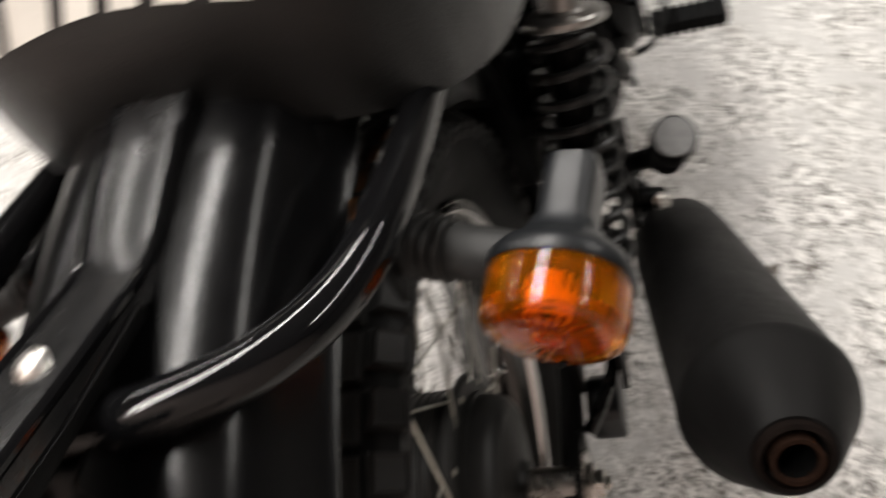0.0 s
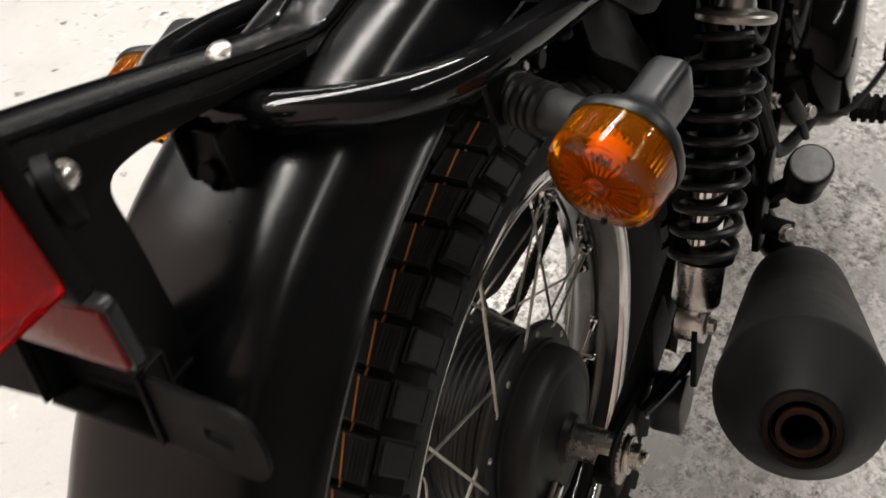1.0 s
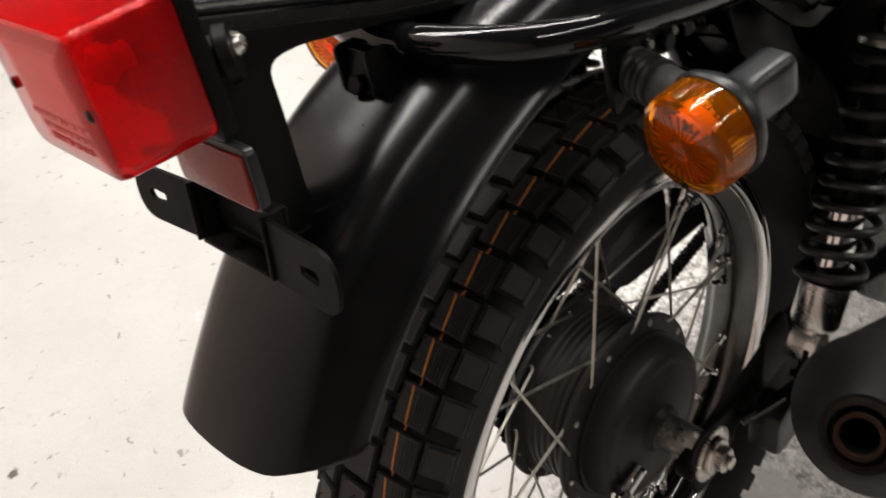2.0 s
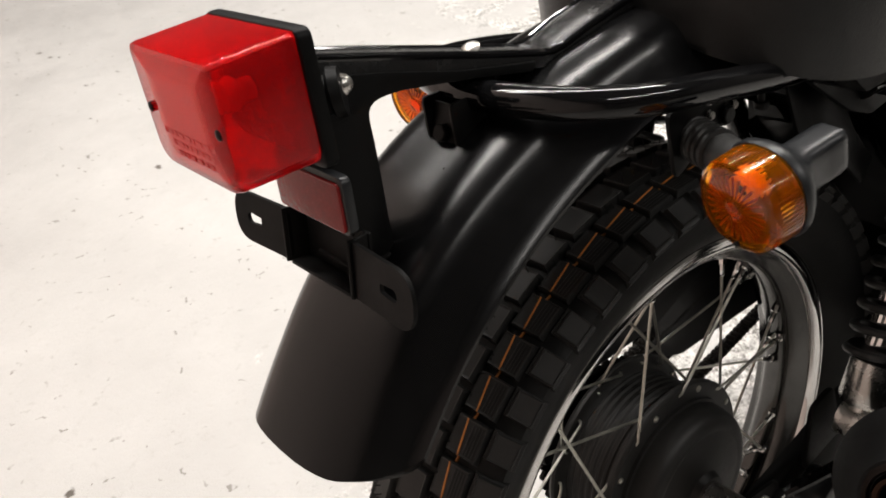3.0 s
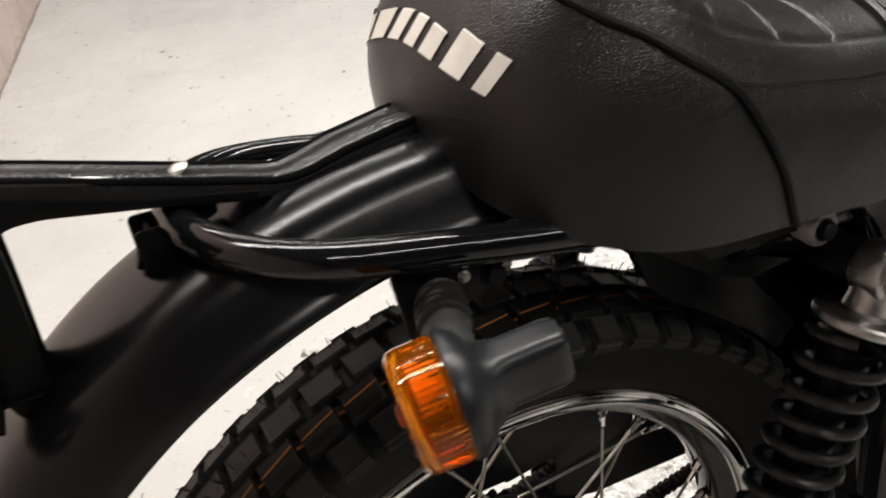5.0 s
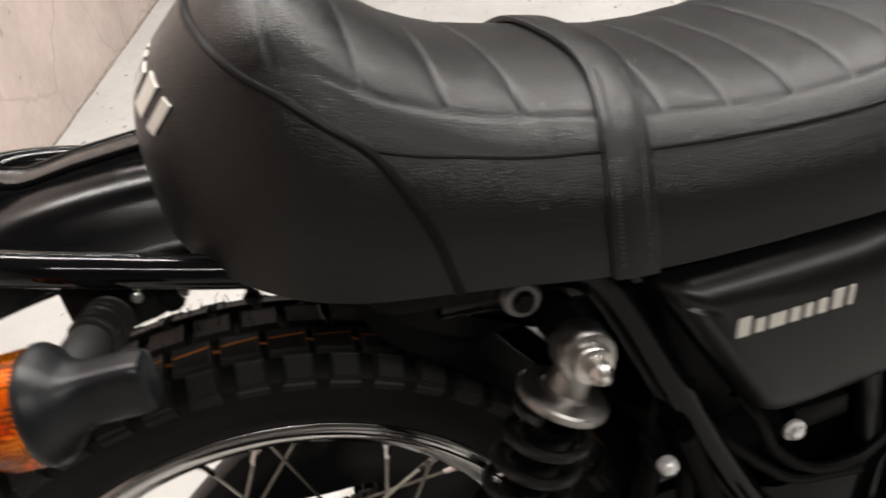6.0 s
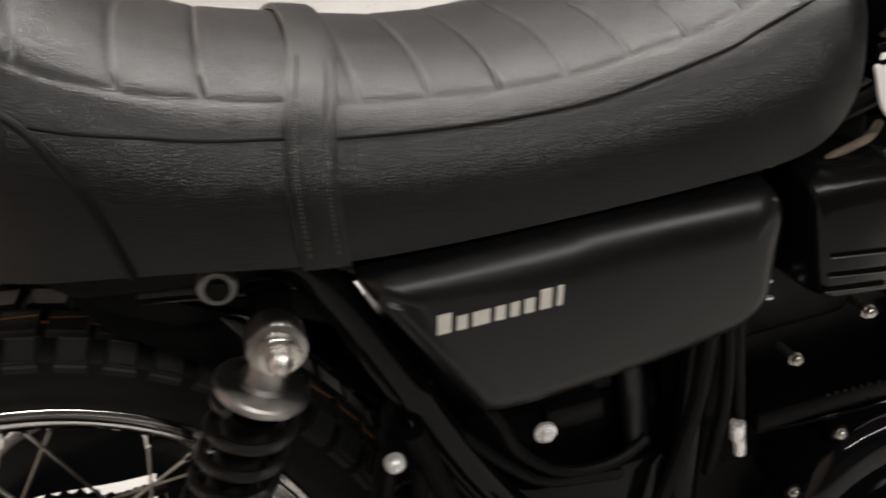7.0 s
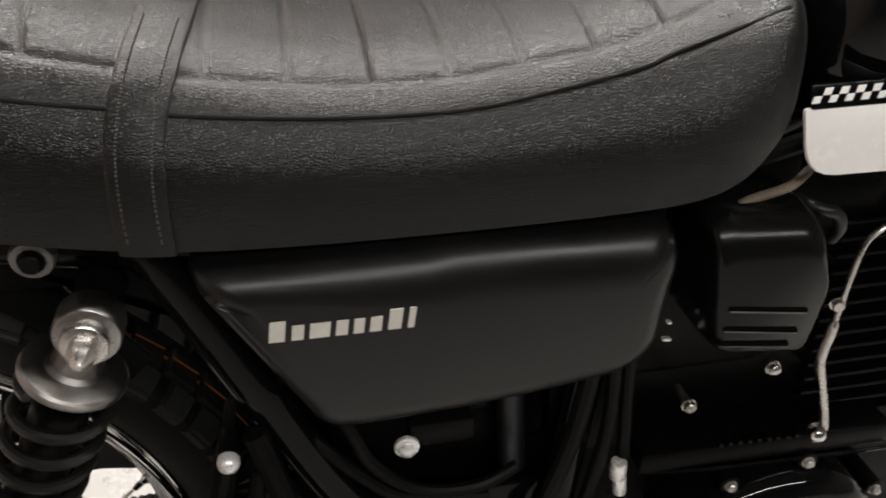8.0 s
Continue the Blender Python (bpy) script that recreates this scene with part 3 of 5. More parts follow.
def rear_fender():
    """A trough of black plastic round the wheel: flat crown, folded edges, a bead on each rim."""
    half = [(0.0, 0.0), (0.014, -0.0003), (0.024, -0.0012), (0.032, -0.0030), (0.038, -0.0056), (0.0425, -0.0085), (0.0458, -0.0122), (0.049, -0.0180), (0.053, -0.0275),
            (0.0575, -0.0385), (0.0605, -0.0440), (0.0630, -0.0462), (0.0630, -0.0485), (0.0610, -0.0492), (0.0590, -0.0472)]
    section = [(-y, r) for y, r in half[::-1]] + half[1:]
    inner = [(y * 0.955, r - 0.0028) for y, r in section[3:-3]][::-1]
    ring = section + inner
    crown = [(62, 0.4410), (90, 0.4412), (107, 0.4412), (114, 0.4405), (124, 0.4365), (130, 0.4325), (138, 0.4285)]
    cut = [(-0.063, 131.6), (-0.055, 134.0), (-0.046, 135.3), (-0.036, 135.8), (0.0, 136.1), (0.036, 135.8), (0.046, 135.3), (0.055, 134.0), (0.063, 131.6)]
    rings = []
    n = 64
    for k in range(n + 1):
        s = k / n
        row = []
        for y, d in ring:
            # the tail end is cut across, slanting up a little along the sides
            end = lerp_table(cut, y)
            deg = 62 + (end - 62) * s
            r = lerp_table(crown, deg)
            r += d
            a = radians(deg)
            bulge = 0.17 * math.exp(-((deg - 111) / 12) ** 2) if y > 0 else 0.0
            row.append((r * math.cos(a), y * (1.07 + bulge), r * math.sin(a)))
        rings.append(row)
    fender = part("rear_fender", grid_rings(rings), FENDER, bike, "semi-gloss black plastic rear mudguard", 50)
    # bracket that ties the mudguard to the loop
    part("fender_bracket", join(slab(rounded([(-0.141, 0.443), (-0.109, 0.439), (-0.113, 0.425), (-0.130, 0.415), (-0.143, 0.415)], 0.004, 3), 0.0125, 0.015, 0.0005),
                                slab(rounded([(-0.141, 0.443), (-0.109, 0.439), (-0.113, 0.425), (-0.130, 0.415), (-0.143, 0.415)], 0.004, 3), -0.0125, -0.010, 0.0005),
                                moved(box(0.003, 0.025, 0.024, 0.001), pose(-0.137, 0.0, 0.427, 0, 20))), POWDER, fender)
    part("bolt", hexagon((-0.139, 0.001, 0.4213), (-0.9, 0, 0.42), 0.0058, 0.006), ENGINE, fender)
    return fender


def tail_loop():
    right = [(0.24, -0.094, 0.339), (0.16, -0.095, 0.359), (0.06, -0.0955, 0.3855), (-0.02, -0.094, 0.4105), (-0.068, -0.086, 0.424), (-0.098, -0.064, 0.432),
             (-0.114, -0.032, 0.4365), (-0.1185, -0.010, 0.4375)]
    pts = right + [(x, -y, z) for x, y, z in right[::-1]]
    return part("tail_loop", tube([(x, y, z + 0.0012) for x, y, z in pts], 0.0100, 18, 8), GLOSS, bike, "gloss black tubular frame loop")


def tail_bracket():
    """Folded sheet arm from under the seat to the tail lamp, with a leg that carries the plate holder."""
    # top plate: (x, z, left edge, right edge)
    run = [(0.08, 0.4500, 0.018, -0.018), (0.01, 0.4478, 0.018, -0.018), (-0.024, 0.4458, 0.018, -0.018), (-0.046, 0.4425, 0.017, -0.017), (-0.056, 0.4420, 0.016, -0.016),
           (-0.066, 0.4445, 0.016, -0.016), (-0.108, 0.4610, 0.016, -0.016), (-0.17, 0.4865, 0.016, -0.016), (-0.228, 0.5095, 0.016, -0.016)]
    fold = 0.004
    rings = []
    for i, (x, z, left, right) in enumerate(run):
        w, mid = (left - right) / 2, (left + right) / 2
        drop = [0.008, 0.008, 0.008, 0.008, 0.009, 0.010, 0.013, 0.019, 0.024][i]
        prof = [(-w, -drop), (-w, -fold), (-w + 0.0012, -0.0012), (-w + fold, 0), (w - fold, 0), (w - 0.0012, -0.0012), (w, -fold), (w, -drop),
                (w - 0.0025, -drop), (w - 0.0025, -fold), (w - fold, -0.0025), (-w + fold, -0.0025), (-w + 0.0025, -fold), (-w + 0.0025, -drop)]
        rings.append([(x, a + mid, z + b) for a, b in prof])
    arm = part("tail_bracket", grid_rings(rings), ARM, bike, "black folded sheet-metal tail bracket", 30)
    # rolled edges along the top
    for side in (2, 3):
        bead = [Vector((p[0], p[side] + (0.0016 if side == 3 else -0.0016), p[1] - 0.0012)) for p in run]
        part("rolled_edge", sweep(bead, 0.0024, 10), GLOSS, arm)
    # side plates with the rounded inner corner, and the leg
    for s, w in ((-1, 0.0163), (1, 0.0163)):
        out = [(-0.228, 0.4985), (-0.18, 0.481), (-0.130, 0.460), (-0.075, 0.4420), (-0.078, 0.4370), (-0.120, 0.4515), (-0.1780, 0.4690), (-0.1965, 0.4700), (-0.1985, 0.445),
               (-0.205, 0.392), (-0.206, 0.374), (-0.224, 0.372), (-0.228, 0.382), (-0.229, 0.425), (-0.230, 0.465)]
        plate = slab(rounded(out, [0, 0, 0, 0, .002, 0, .03, .014, .01, .01, .006, .006, .004, 0, 0], 4), s * w - 0.0013, s * w + 0.0013, 0.0005)
        part("side_plate", plate, POWDER, arm)
        if s > 0:
            continue
        # rubber mounted lamp bolt
        part("rubber_grommet", rod((-0.2335, s * 0.030, 0.4925), (-0.2195, s * 0.040, 0.4925), [(0, 0.0125), (0.1, 0.0140), (0.35, 0.0140), (0.45, 0.0095), (0.6, 0.0095), (0.7, 0.0130), (1, 0.0120)], 24), HOSE, arm)
        part("bolt", hexagon((-0.2164, s * 0.0355, 0.4935), (0.2, s, 0.05), 0.0044, 0.004, 0.001), STEEL, arm, "small zinc plated bolt")
    part("leg_web", moved(box(0.003, 0.030, 0.085, 0.001), pose(-0.2275, 0.0, 0.420, 0, -2)), POWDER, arm)
    part("top_bolt", rod((-0.1085, 0.0, 0.4612), (-0.1099, 0.0, 0.4648), [(0, 0.0066), (0.15, 0.0068), (0.35, 0.0062), (0.6, 0.0052), (0.85, 0.0035), (1, 0.002)], 20), STEEL, arm,
         "domed bright bolt head")
    # spacer down to the loop
    part("spacer", cylinder((-0.104, 0, 0.4570), (-0.104, 0, 0.434), 0.008), POWDER, arm)
    # plate holder: two slotted ears either side of a recessed channel
    hm = pose(-0.2430, 0.002, 0.3980, 0, 14, 0)
    holder = part("plate_holder", moved(box(0.0025, 0.067, 0.034, 0.0008), hm @ pose(0.014, 0, 0)), HOLDER, bike, "black number plate holder with slotted ears")
    for hand in (-1, 1):
        part("channel_side", moved(box(0.017, 0.0025, 0.034, 0.0008), hm @ pose(0.007, hand * 0.0327, 0, 0, 0, hand * -12)), HOLDER, holder)
    part("channel_floor", moved(box(0.014, 0.063, 0.0025, 0.0008), hm @ pose(0.007, 0, -0.0165)), HOLDER, holder)
    part("holder_tongue", moved(box(0.026, 0.040, 0.0025, 0.0008), pose(-0.222, 0.0, 0.3850, 0, 8)), HOLDER, holder)
    for hand in (-1, 1):
        outer = rounded([(-0.031, -0.0165), (0.0285, -0.0165), (0.0285, 0.0165), (-0.031, 0.0165)], [0.005, 0.0155, 0.0155, 0.005], 6)
        n = len(outer)
        slot = []
        for a, b in outer:
            g = math.atan2(b, (a - 0.006) * 0.5)
            c, d = math.cos(g), math.sin(g)
            slot.append((0.006 + (0.0042 if c > 0 else -0.0042) + 0.0038 * c, 0.0038 * d))
        bm = bmesh.new()
        lay = []
        for h in (-0.0012, 0.0012):
            lay.append(([bm.verts.new((h, a * hand, b)) for a, b in outer], [bm.verts.new((h, a * hand, b)) for a, b in slot]))
        for i in range(n):
            j = (i + 1) % n
            (o0, s0), (o1, s1) = lay
            bm.faces.new((o0[i], o0[j], s0[j], s0[i]))
            bm.faces.new((o1[j], o1[i], s1[i], s1[j]))
            bm.faces.new((o0[j], o0[i], o1[i], o1[j]))
            bm.faces.new((s0[i], s0[j], s1[j], s1[i]))
        part("slotted_ear", moved(bm, hm @ pose(0, hand * 0.0630, 0, 0, 0, hand * 4)), HOLDER, holder, "", 40)
    return arm


def tail_light():
    tilt = pose(-0.2365, 0, 0.496, 0, 6.0) @ pose(0.2345, 0, -0.496)
    gasket = [(-0.0465, 0.4620), (0.0465, 0.4620), (0.0465, 0.5300), (-0.0465, 0.5300)]
    base = slab(rounded(gasket, 0.006, 5), -0.2380, -0.2300, 0.0015)
    base = moved(base, tilt @ Matrix(((0, 1, 0, 0), (1, 0, 0, 0), (0, 0, 1, 0), (0, 0, 0, 1))))
    lamp = part("tail_light", base, HOSE, bike, "red box tail lamp in a black base")
    # hollow red lens, its lower corners rounded off
    def ring(x, w, z0, z1, r):
        return [tilt @ Vector((x, a, b)) for a, b in rounded([(-w, z0), (w, z0), (w, z1), (-w, z1)], [r * 4.2, r * 4.2, r, r], 6)]
    rings = [ring(-0.2381, 0.0440, 0.4640, 0.5290, 0.0028), ring(-0.2785, 0.0435, 0.4645, 0.5270, 0.0028), ring(-0.2810, 0.0429, 0.4652, 0.5265, 0.0028),
             ring(-0.2821, 0.0415, 0.4670, 0.525, 0.0028), ring(-0.2823, 0.02, 0.483, 0.511, 0.002)]
    inner = [ring(-0.2798, 0.02, 0.483, 0.511, 0.002), ring(-0.2795, 0.0395, 0.469, 0.5235, 0.0028), ring(-0.2745, 0.041, 0.4665, 0.5245, 0.0028), ring(-0.2381, 0.0415, 0.4665, 0.5265, 0.0028)]
    part("red_lens", grid_rings(rings[::-1] + inner[::-1]), RED, lamp, "shiny translucent red lens with moulded marks", 40)
    part("reflector_bowl", moved(box(0.006, 0.076, 0.052, 0.002), tilt @ pose(-0.2420, 0, 0.4970)), MIRROR_BOWL, lamp)
    part("bulb", moved(rod((-0.2450, 0, 0.499), (-0.2655, 0, 0.499), [(0, 0.006), (0.3, 0.006), (0.5, 0.009), (0.8, 0.008), (0.95, 0.004), (1, 0.001)], 16), tilt), WHITE, lamp)
    for y in (-0.0375, 0.0375):
        part("lens_screw", moved(rod((-0.2812, y, 0.4950), (-0.2832, y, 0.4950), [(0, 0.0028), (0.7, 0.0026), (1, 0.001)], 12), tilt), ENGINE, lamp)
    rng = random.Random(5)
    for row in range(3):
        x = -0.03 + row * 0.004
        while x < 0.026 - row * 0.004:
            w = rng.uniform(0.002, 0.006)
            part("moulded_mark", moved(box(0.0006, w, 0.0028, 0.0002, 1), tilt @ pose(-0.2823, x + w / 2, 0.4855 - row * 0.0052)), RED, lamp)
            x += w + rng.uniform(0.0012, 0.003)
    # reflector on the leg
    refl = part("rear_reflector", moved(slab(rounded([(-0.0355, -0.0165), (0.0355, -0.0165), (0.0355, 0.0165), (-0.0355, 0.0165)], 0.005, 4), 0, 0.006, 0.001),
                                        pose(-0.2300, 0.0, 0.4325, 0, 8) @ pose(0, 0, 0, 0, 0, 90)), HOUSING, bike, "red reflector in a black frame")
    part("reflector_face", moved(slab(rounded([(-0.033, -0.014), (0.033, -0.014), (0.033, 0.014), (-0.033, 0.014)], 0.003, 4), 0, 0.003, 0.0008),
                                 pose(-0.2350, 0.0, 0.4325, 0, 8) @ pose(0, 0, 0, 0, 0, 90)), REFLECTOR, refl)


def indicator(side):
    """Turn signal: amber lens facing back, grey-black housing drawn out ahead, ribbed rubber stalk to the frame."""
    m = pose(-0.0467, -0.1500, 0.3725, 0, -3, -11) @ Matrix.Diagonal((0.94, 0.85, 0.86, 1))
    def sq(x, r, n=2.25, k=36):
        out = []
        for i in range(k):
            a = 2 * math.pi * i / k
            c, s = math.cos(a), math.sin(a)
            q = (abs(c) ** n + abs(s) ** n) ** (-1 / n)
            out.append((x, r * q * c, r * q * s))
        return out
    # the stalk on the left sits bent a little ahead
    flip = (lambda b: moved(mirror_y(b), pose(0.010, 0, 0.004))) if side > 0 else (lambda b: b)
    body_rings = [sq(0.000, 0.0335), sq(0.002, 0.0345), sq(0.0055, 0.0340), sq(0.011, 0.0300), sq(0.0150, 0.0240), sq(0.0200, 0.0190, 3.2)]
    for x in (0.027, 0.042, 0.0515, 0.0565, 0.0582):
        body_rings.append([(x, a * (1.0 if x < 0.055 else (0.94 if x < 0.058 else 0.8)) , b * (1.0 if x < 0.055 else (0.94 if x < 0.058 else 0.8)) + 0.001) for _, a, b in ((q[0], q[1] * 0.77, q[2]) for q in sq(0, 0.0168, 5.0))])
    body = part("turn_signal", flip(moved(grid_rings(body_rings), m)), HOUSING, bike, "amber turn signal on a ribbed black rubber stalk", 40)
    outer = [sq(0.001, 0.0325, 2.25, 120), sq(-0.004, 0.033, 2.25, 120), sq(-0.0185, 0.0327, 2.25, 120), sq(-0.0222, 0.0317, 2.25, 120), sq(-0.0243, 0.0288, 2.25, 120),
             sq(-0.0253, 0.018, 2.25, 120), sq(-0.0256, 0.006, 2.25, 120)]
    # the wall of the lens is finely fluted inside
    flute = [[(x, y * (0.978 if i % 2 else 1.0), z * (0.978 if i % 2 else 1.0)) for i, (x, y, z) in enumerate(sq(x0, r, 2.25, 120))] for x0, r in ((-0.0165, 0.0306), (0.001, 0.0308))]
    inner = [sq(-0.0235, 0.006, 2.25, 120), sq(-0.0230, 0.016, 2.25, 120), sq(-0.0218, 0.0245, 2.25, 120), sq(-0.0192, 0.0285, 2.25, 120)] + flute
    part("amber_lens", flip(moved(grid_rings(outer[::-1] + inner[::-1]), m)), AMBER, body, "translucent amber lens with fine ribs", 30)
    for k in range(28):
        a = 2 * math.pi * k / 28
        c, s = math.cos(a), math.sin(a)
        part("lens_rib", flip(moved(rod((-0.0236, 0.009 * c, 0.009 * s), (-0.0222, 0.0235 * c, 0.0235 * s), [(0, 0.0006), (1, 0.0011)], 5), m)), AMBER_RIB, body)
    part("lens_boss", flip(moved(rod((-0.0252, 0, 0), (-0.0272, 0, 0), [(0, 0.0068), (0.6, 0.006), (1, 0.004)], 18), m)), AMBER, body)
    part("lamp_bowl", flip(moved(rod((-0.002, 0, 0), (0.0005, 0, 0), [(0, 0.029), (0.5, 0.0305), (1, 0.0305)], 28), m)), LAMP_WELL, body)
    bulb = part("bulb", flip(moved(rod((-0.0025, 0, 0.011), (-0.0185, 0, 0.011), [(0, 0.0085), (0.6, 0.0115), (0.9, 0.0110), (1, 0.0090), (0.97, 0.0066), (0.7, 0.0045)], 24), m)), BULB, body)
    part("bulb_tip", flip(moved(rod((-0.012, 0, 0.011), (-0.0178, 0, 0.011), [(0, 0.0042), (0.6, 0.0040), (1, 0.0015)], 14), m)), ENGINE, bulb)
    for z in (-0.0265,):
        part("lens_screw", flip(moved(rod((-0.0245, 0, z), (-0.0262, 0, z), [(0, 0.0024), (1, 0.0016)], 10), m)), ENGINE, body)
    # stalk
    prof = [(0, 0.0125)]
    for k in range(5):
        q = 0.02 + 0.094 * k
        prof += [(q, 0.0112), (q + 0.012, 0.0140), (q + 0.062, 0.0140), (q + 0.074, 0.0112)]
    prof += [(0.50, 0.0122), (0.8, 0.0116), (1, 0.0112)]
    p0, p1 = Vector((-0.018, -0.083, 0.3765)), Vector((-0.0365, -0.136, 0.3770))
    part("rubber_stalk", flip(rod(p0, p1, prof, 22)), STALK, body, "ribbed black rubber stalk")
    part("stalk_plate", flip(slab(rounded([(-0.040, 0.403), (0.024, 0.393), (0.022, 0.376), (0.010, 0.369), (-0.010, 0.366), (-0.038, 0.356)], 0.006, 3), -0.084, -0.0805, 0.0006)), POWDER, body)
    part("stalk_post", flip(join(cylinder((0.0575, -0.083, 0.386), (0.0575, -0.083, 0.3655), 0.0026, 0.0004, 12), cylinder((0.0575, -0.083, 0.3665), (0.0575, -0.083, 0.3615), 0.0052, 0.0012, 16))), POWDER, body)
    part("plate_bolt", flip(hexagon((0.015, -0.0845, 0.3770), (0, -1, 0), 0.0062, 0.004)), ENGINE, body)
    for bx, bz in ((-0.002, 0.3840), (0.0225, 0.3800)):
        part("small_bolt", flip(hexagon((bx, -0.0845, bz), (0, -1, 0.3), 0.0028, 0.003)), STEEL, body)
    return body


def shock(side):
    flip = mirror_y if side > 0 else (lambda b: b)
    top, low = Vector((0.2298, -0.1455, 0.3042)), Vector((0.103, -0.1335, 0.056))
    d = (low - top)
    L = d.length
    u = d / L
    def at(s):
        return top + u * s
    body = part("shock_absorber", flip(rod(at(0.05), at(L - 0.035), [(0, 0.0155), (0.55, 0.0155), (0.551, 0.0125), (1, 0.0125)], 24)), ENGINE, bike,
                "black coil-over rear shock absorber with an aluminium top")
    # cast top: eye, neck, flange
    eye = join(cylinder(top + Vector((0, 0.011, 0)), top + Vector((0, -0.011, 0)), 0.0175, 0.003, 28),
               rod(at(0.010), at(0.029), [(0, 0.0135), (0.4, 0.0125), (0.8, 0.0135), (1, 0.018)], 24),
               rod(at(0.0275), at(0.0350), [(0, 0.019), (0.15, 0.0270), (0.35, 0.0282), (0.8, 0.0284), (1, 0.0275)], 32))
    part("cast_top", flip(eye), ALU, body, "matt cast aluminium top eye")
    part("eye_bush", flip(cylinder(top + Vector((0, -0.010, 0)), top + Vector((0, -0.0185, 0)), 0.0122, 0.0015, 24)), STEEL, body)
    part("cap_nut", flip(hexagon(top + Vector((0, -0.0185, 0)), (0, -1, 0), 0.0074, 0.009, 0.007)), STEEL, body, "bright cap nut")
    part("mount_stud", flip(cylinder(top + Vector((0, 0.010, 0)), (0.2298, -0.10, 0.3042), 0.0135)), POWDER, body)
    # spring
    pts, turns = [], 9.3
    s0, s1 = 0.041, L - 0.062
    e1 = u.orthogonal().normalized()
    e2 = u.cross(e1)
    n = int(turns * 30)
    for k in range(n + 1):
        t = k / n
        q = t + 0.012 * math.sin(2 * math.pi * t)
        a = 2 * math.pi * turns * t
        pts.append(at(s0 + (s1 - s0) * q) + (e1 * math.cos(a) + e2 * math.sin(a)) * 0.0240)
    part("coil_spring", flip(sweep(pts, 0.0038, 10)), SPRING, body, "black coil spring")
    part("spring_seat", flip(rod(at(L - 0.067), at(L - 0.0585), [(0, 0.0235), (0.2, 0.0252), (0.8, 0.0252), (1, 0.022)], 28)), ENGINE, body)
    part("damper_tube", flip(rod(at(0.13), at(L - 0.03), [(0, 0.0132), (1, 0.0132)], 24)), CHROME, body, "bright damper tube")
    part("lower_sleeve", flip(rod(at(L - 0.0600), at(L - 0.018), [(0, 0.0185), (0.1, 0.0195), (0.9, 0.0195), (1, 0.017)], 24)), SLEEVE, body)
    part("lower_eye", flip(join(cylinder(low + Vector((0, 0.012, 0)), low + Vector((0, -0.012, 0)), 0.0155, 0.0015, 24), rod(at(L - 0.024), low, [(0, 0.012), (1, 0.009)], 16))), STEEL, body)
    part("lower_bolt", flip(hexagon(low + Vector((0, -0.013, 0)), (0, -1, 0), 0.0065, 0.006)), SPOKE, body)
    return body


def swingarm():
    for s in (-1, 1):
        y = s * 0.0945
        out = [(-0.030, 0.010), (0.03, 0.011), (0.09, 0.013), (0.50, 0.045), (0.50, 0.008), (0.09, -0.012), (0.03, -0.012), (-0.030, -0.011)]
        arm = part("swingarm_side", slab(rounded(out, 0.008, 3), y - s * 0.002 - 0.009, y - s * 0.002 + 0.009, 0.003), HOLDER, bike, "black steel swingarm tube")
        part("shock_lug", slab(rounded([(0.074, 0.0), (0.135, 0.0), (0.122, 0.066), (0.088, 0.066)], 0.008, 3), y - 0.011, y - 0.006, 0.001), HOLDER, arm)
        part("shock_lug", slab(rounded([(0.074, 0.0), (0.135, 0.0), (0.122, 0.066), (0.088, 0.066)], 0.008, 3), y - s * 0 - 0.047 if s < 0 else y + 0.042, y - 0.042 if s < 0 else y + 0.047, 0.001), HOLDER, arm)
        part("end_cap", slab(rounded([(-0.028, 0.03), (-0.01, 0.036), (0.04, 0.02), (0.04, -0.02), (-0.01, -0.036), (-0.028, -0.03)], 0.01, 3), s * 0.100 - 0.0015, s * 0.100 + 0.0015, 0.0006), HOLDER, arm)
    part("swingarm_bridge", cylinder((0.36, -0.09, 0.035), (0.36, 0.09, 0.035), 0.02), HOLDER, bike)
    # brake stay lug and lever below the axle
    bump = rounded([(0.050, -0.048), (0.094, -0.052), (0.104, -0.020), (0.086, 0.002), (0.056, -0.004)], [0.014, 0.016, 0.014, 0.008, 0.008], 5)
    stop = part("swingarm_bumper", slab(bump, -0.133, -0.104, 0.004), HOUSING, bike, "grey-black rounded plastic bumper")
    part("bumper_rod", tube([(0.040, -0.106, 0.004), (0.060, -0.118, 0.010), (0.085, -0.128, 0.012), (0.104, -0.130, 0.006)], 0.0055, 10), GLOSS, stop, "gloss black rod")
    part("brake_rod_pin", join(rod((-0.036, -0.0533, -0.013), (-0.066, -0.0540, -0.0165), [(0, 0.005), (0.06, 0.0072), (0.94, 0.0072), (1, 0.006)], 20),
                               hexagon((-0.064, -0.0540, -0.0163), (-1.0, 0.0, -0.1), 0.0092, 0.009, 0.002)), CHROME, bike, "bright chrome brake rod end")


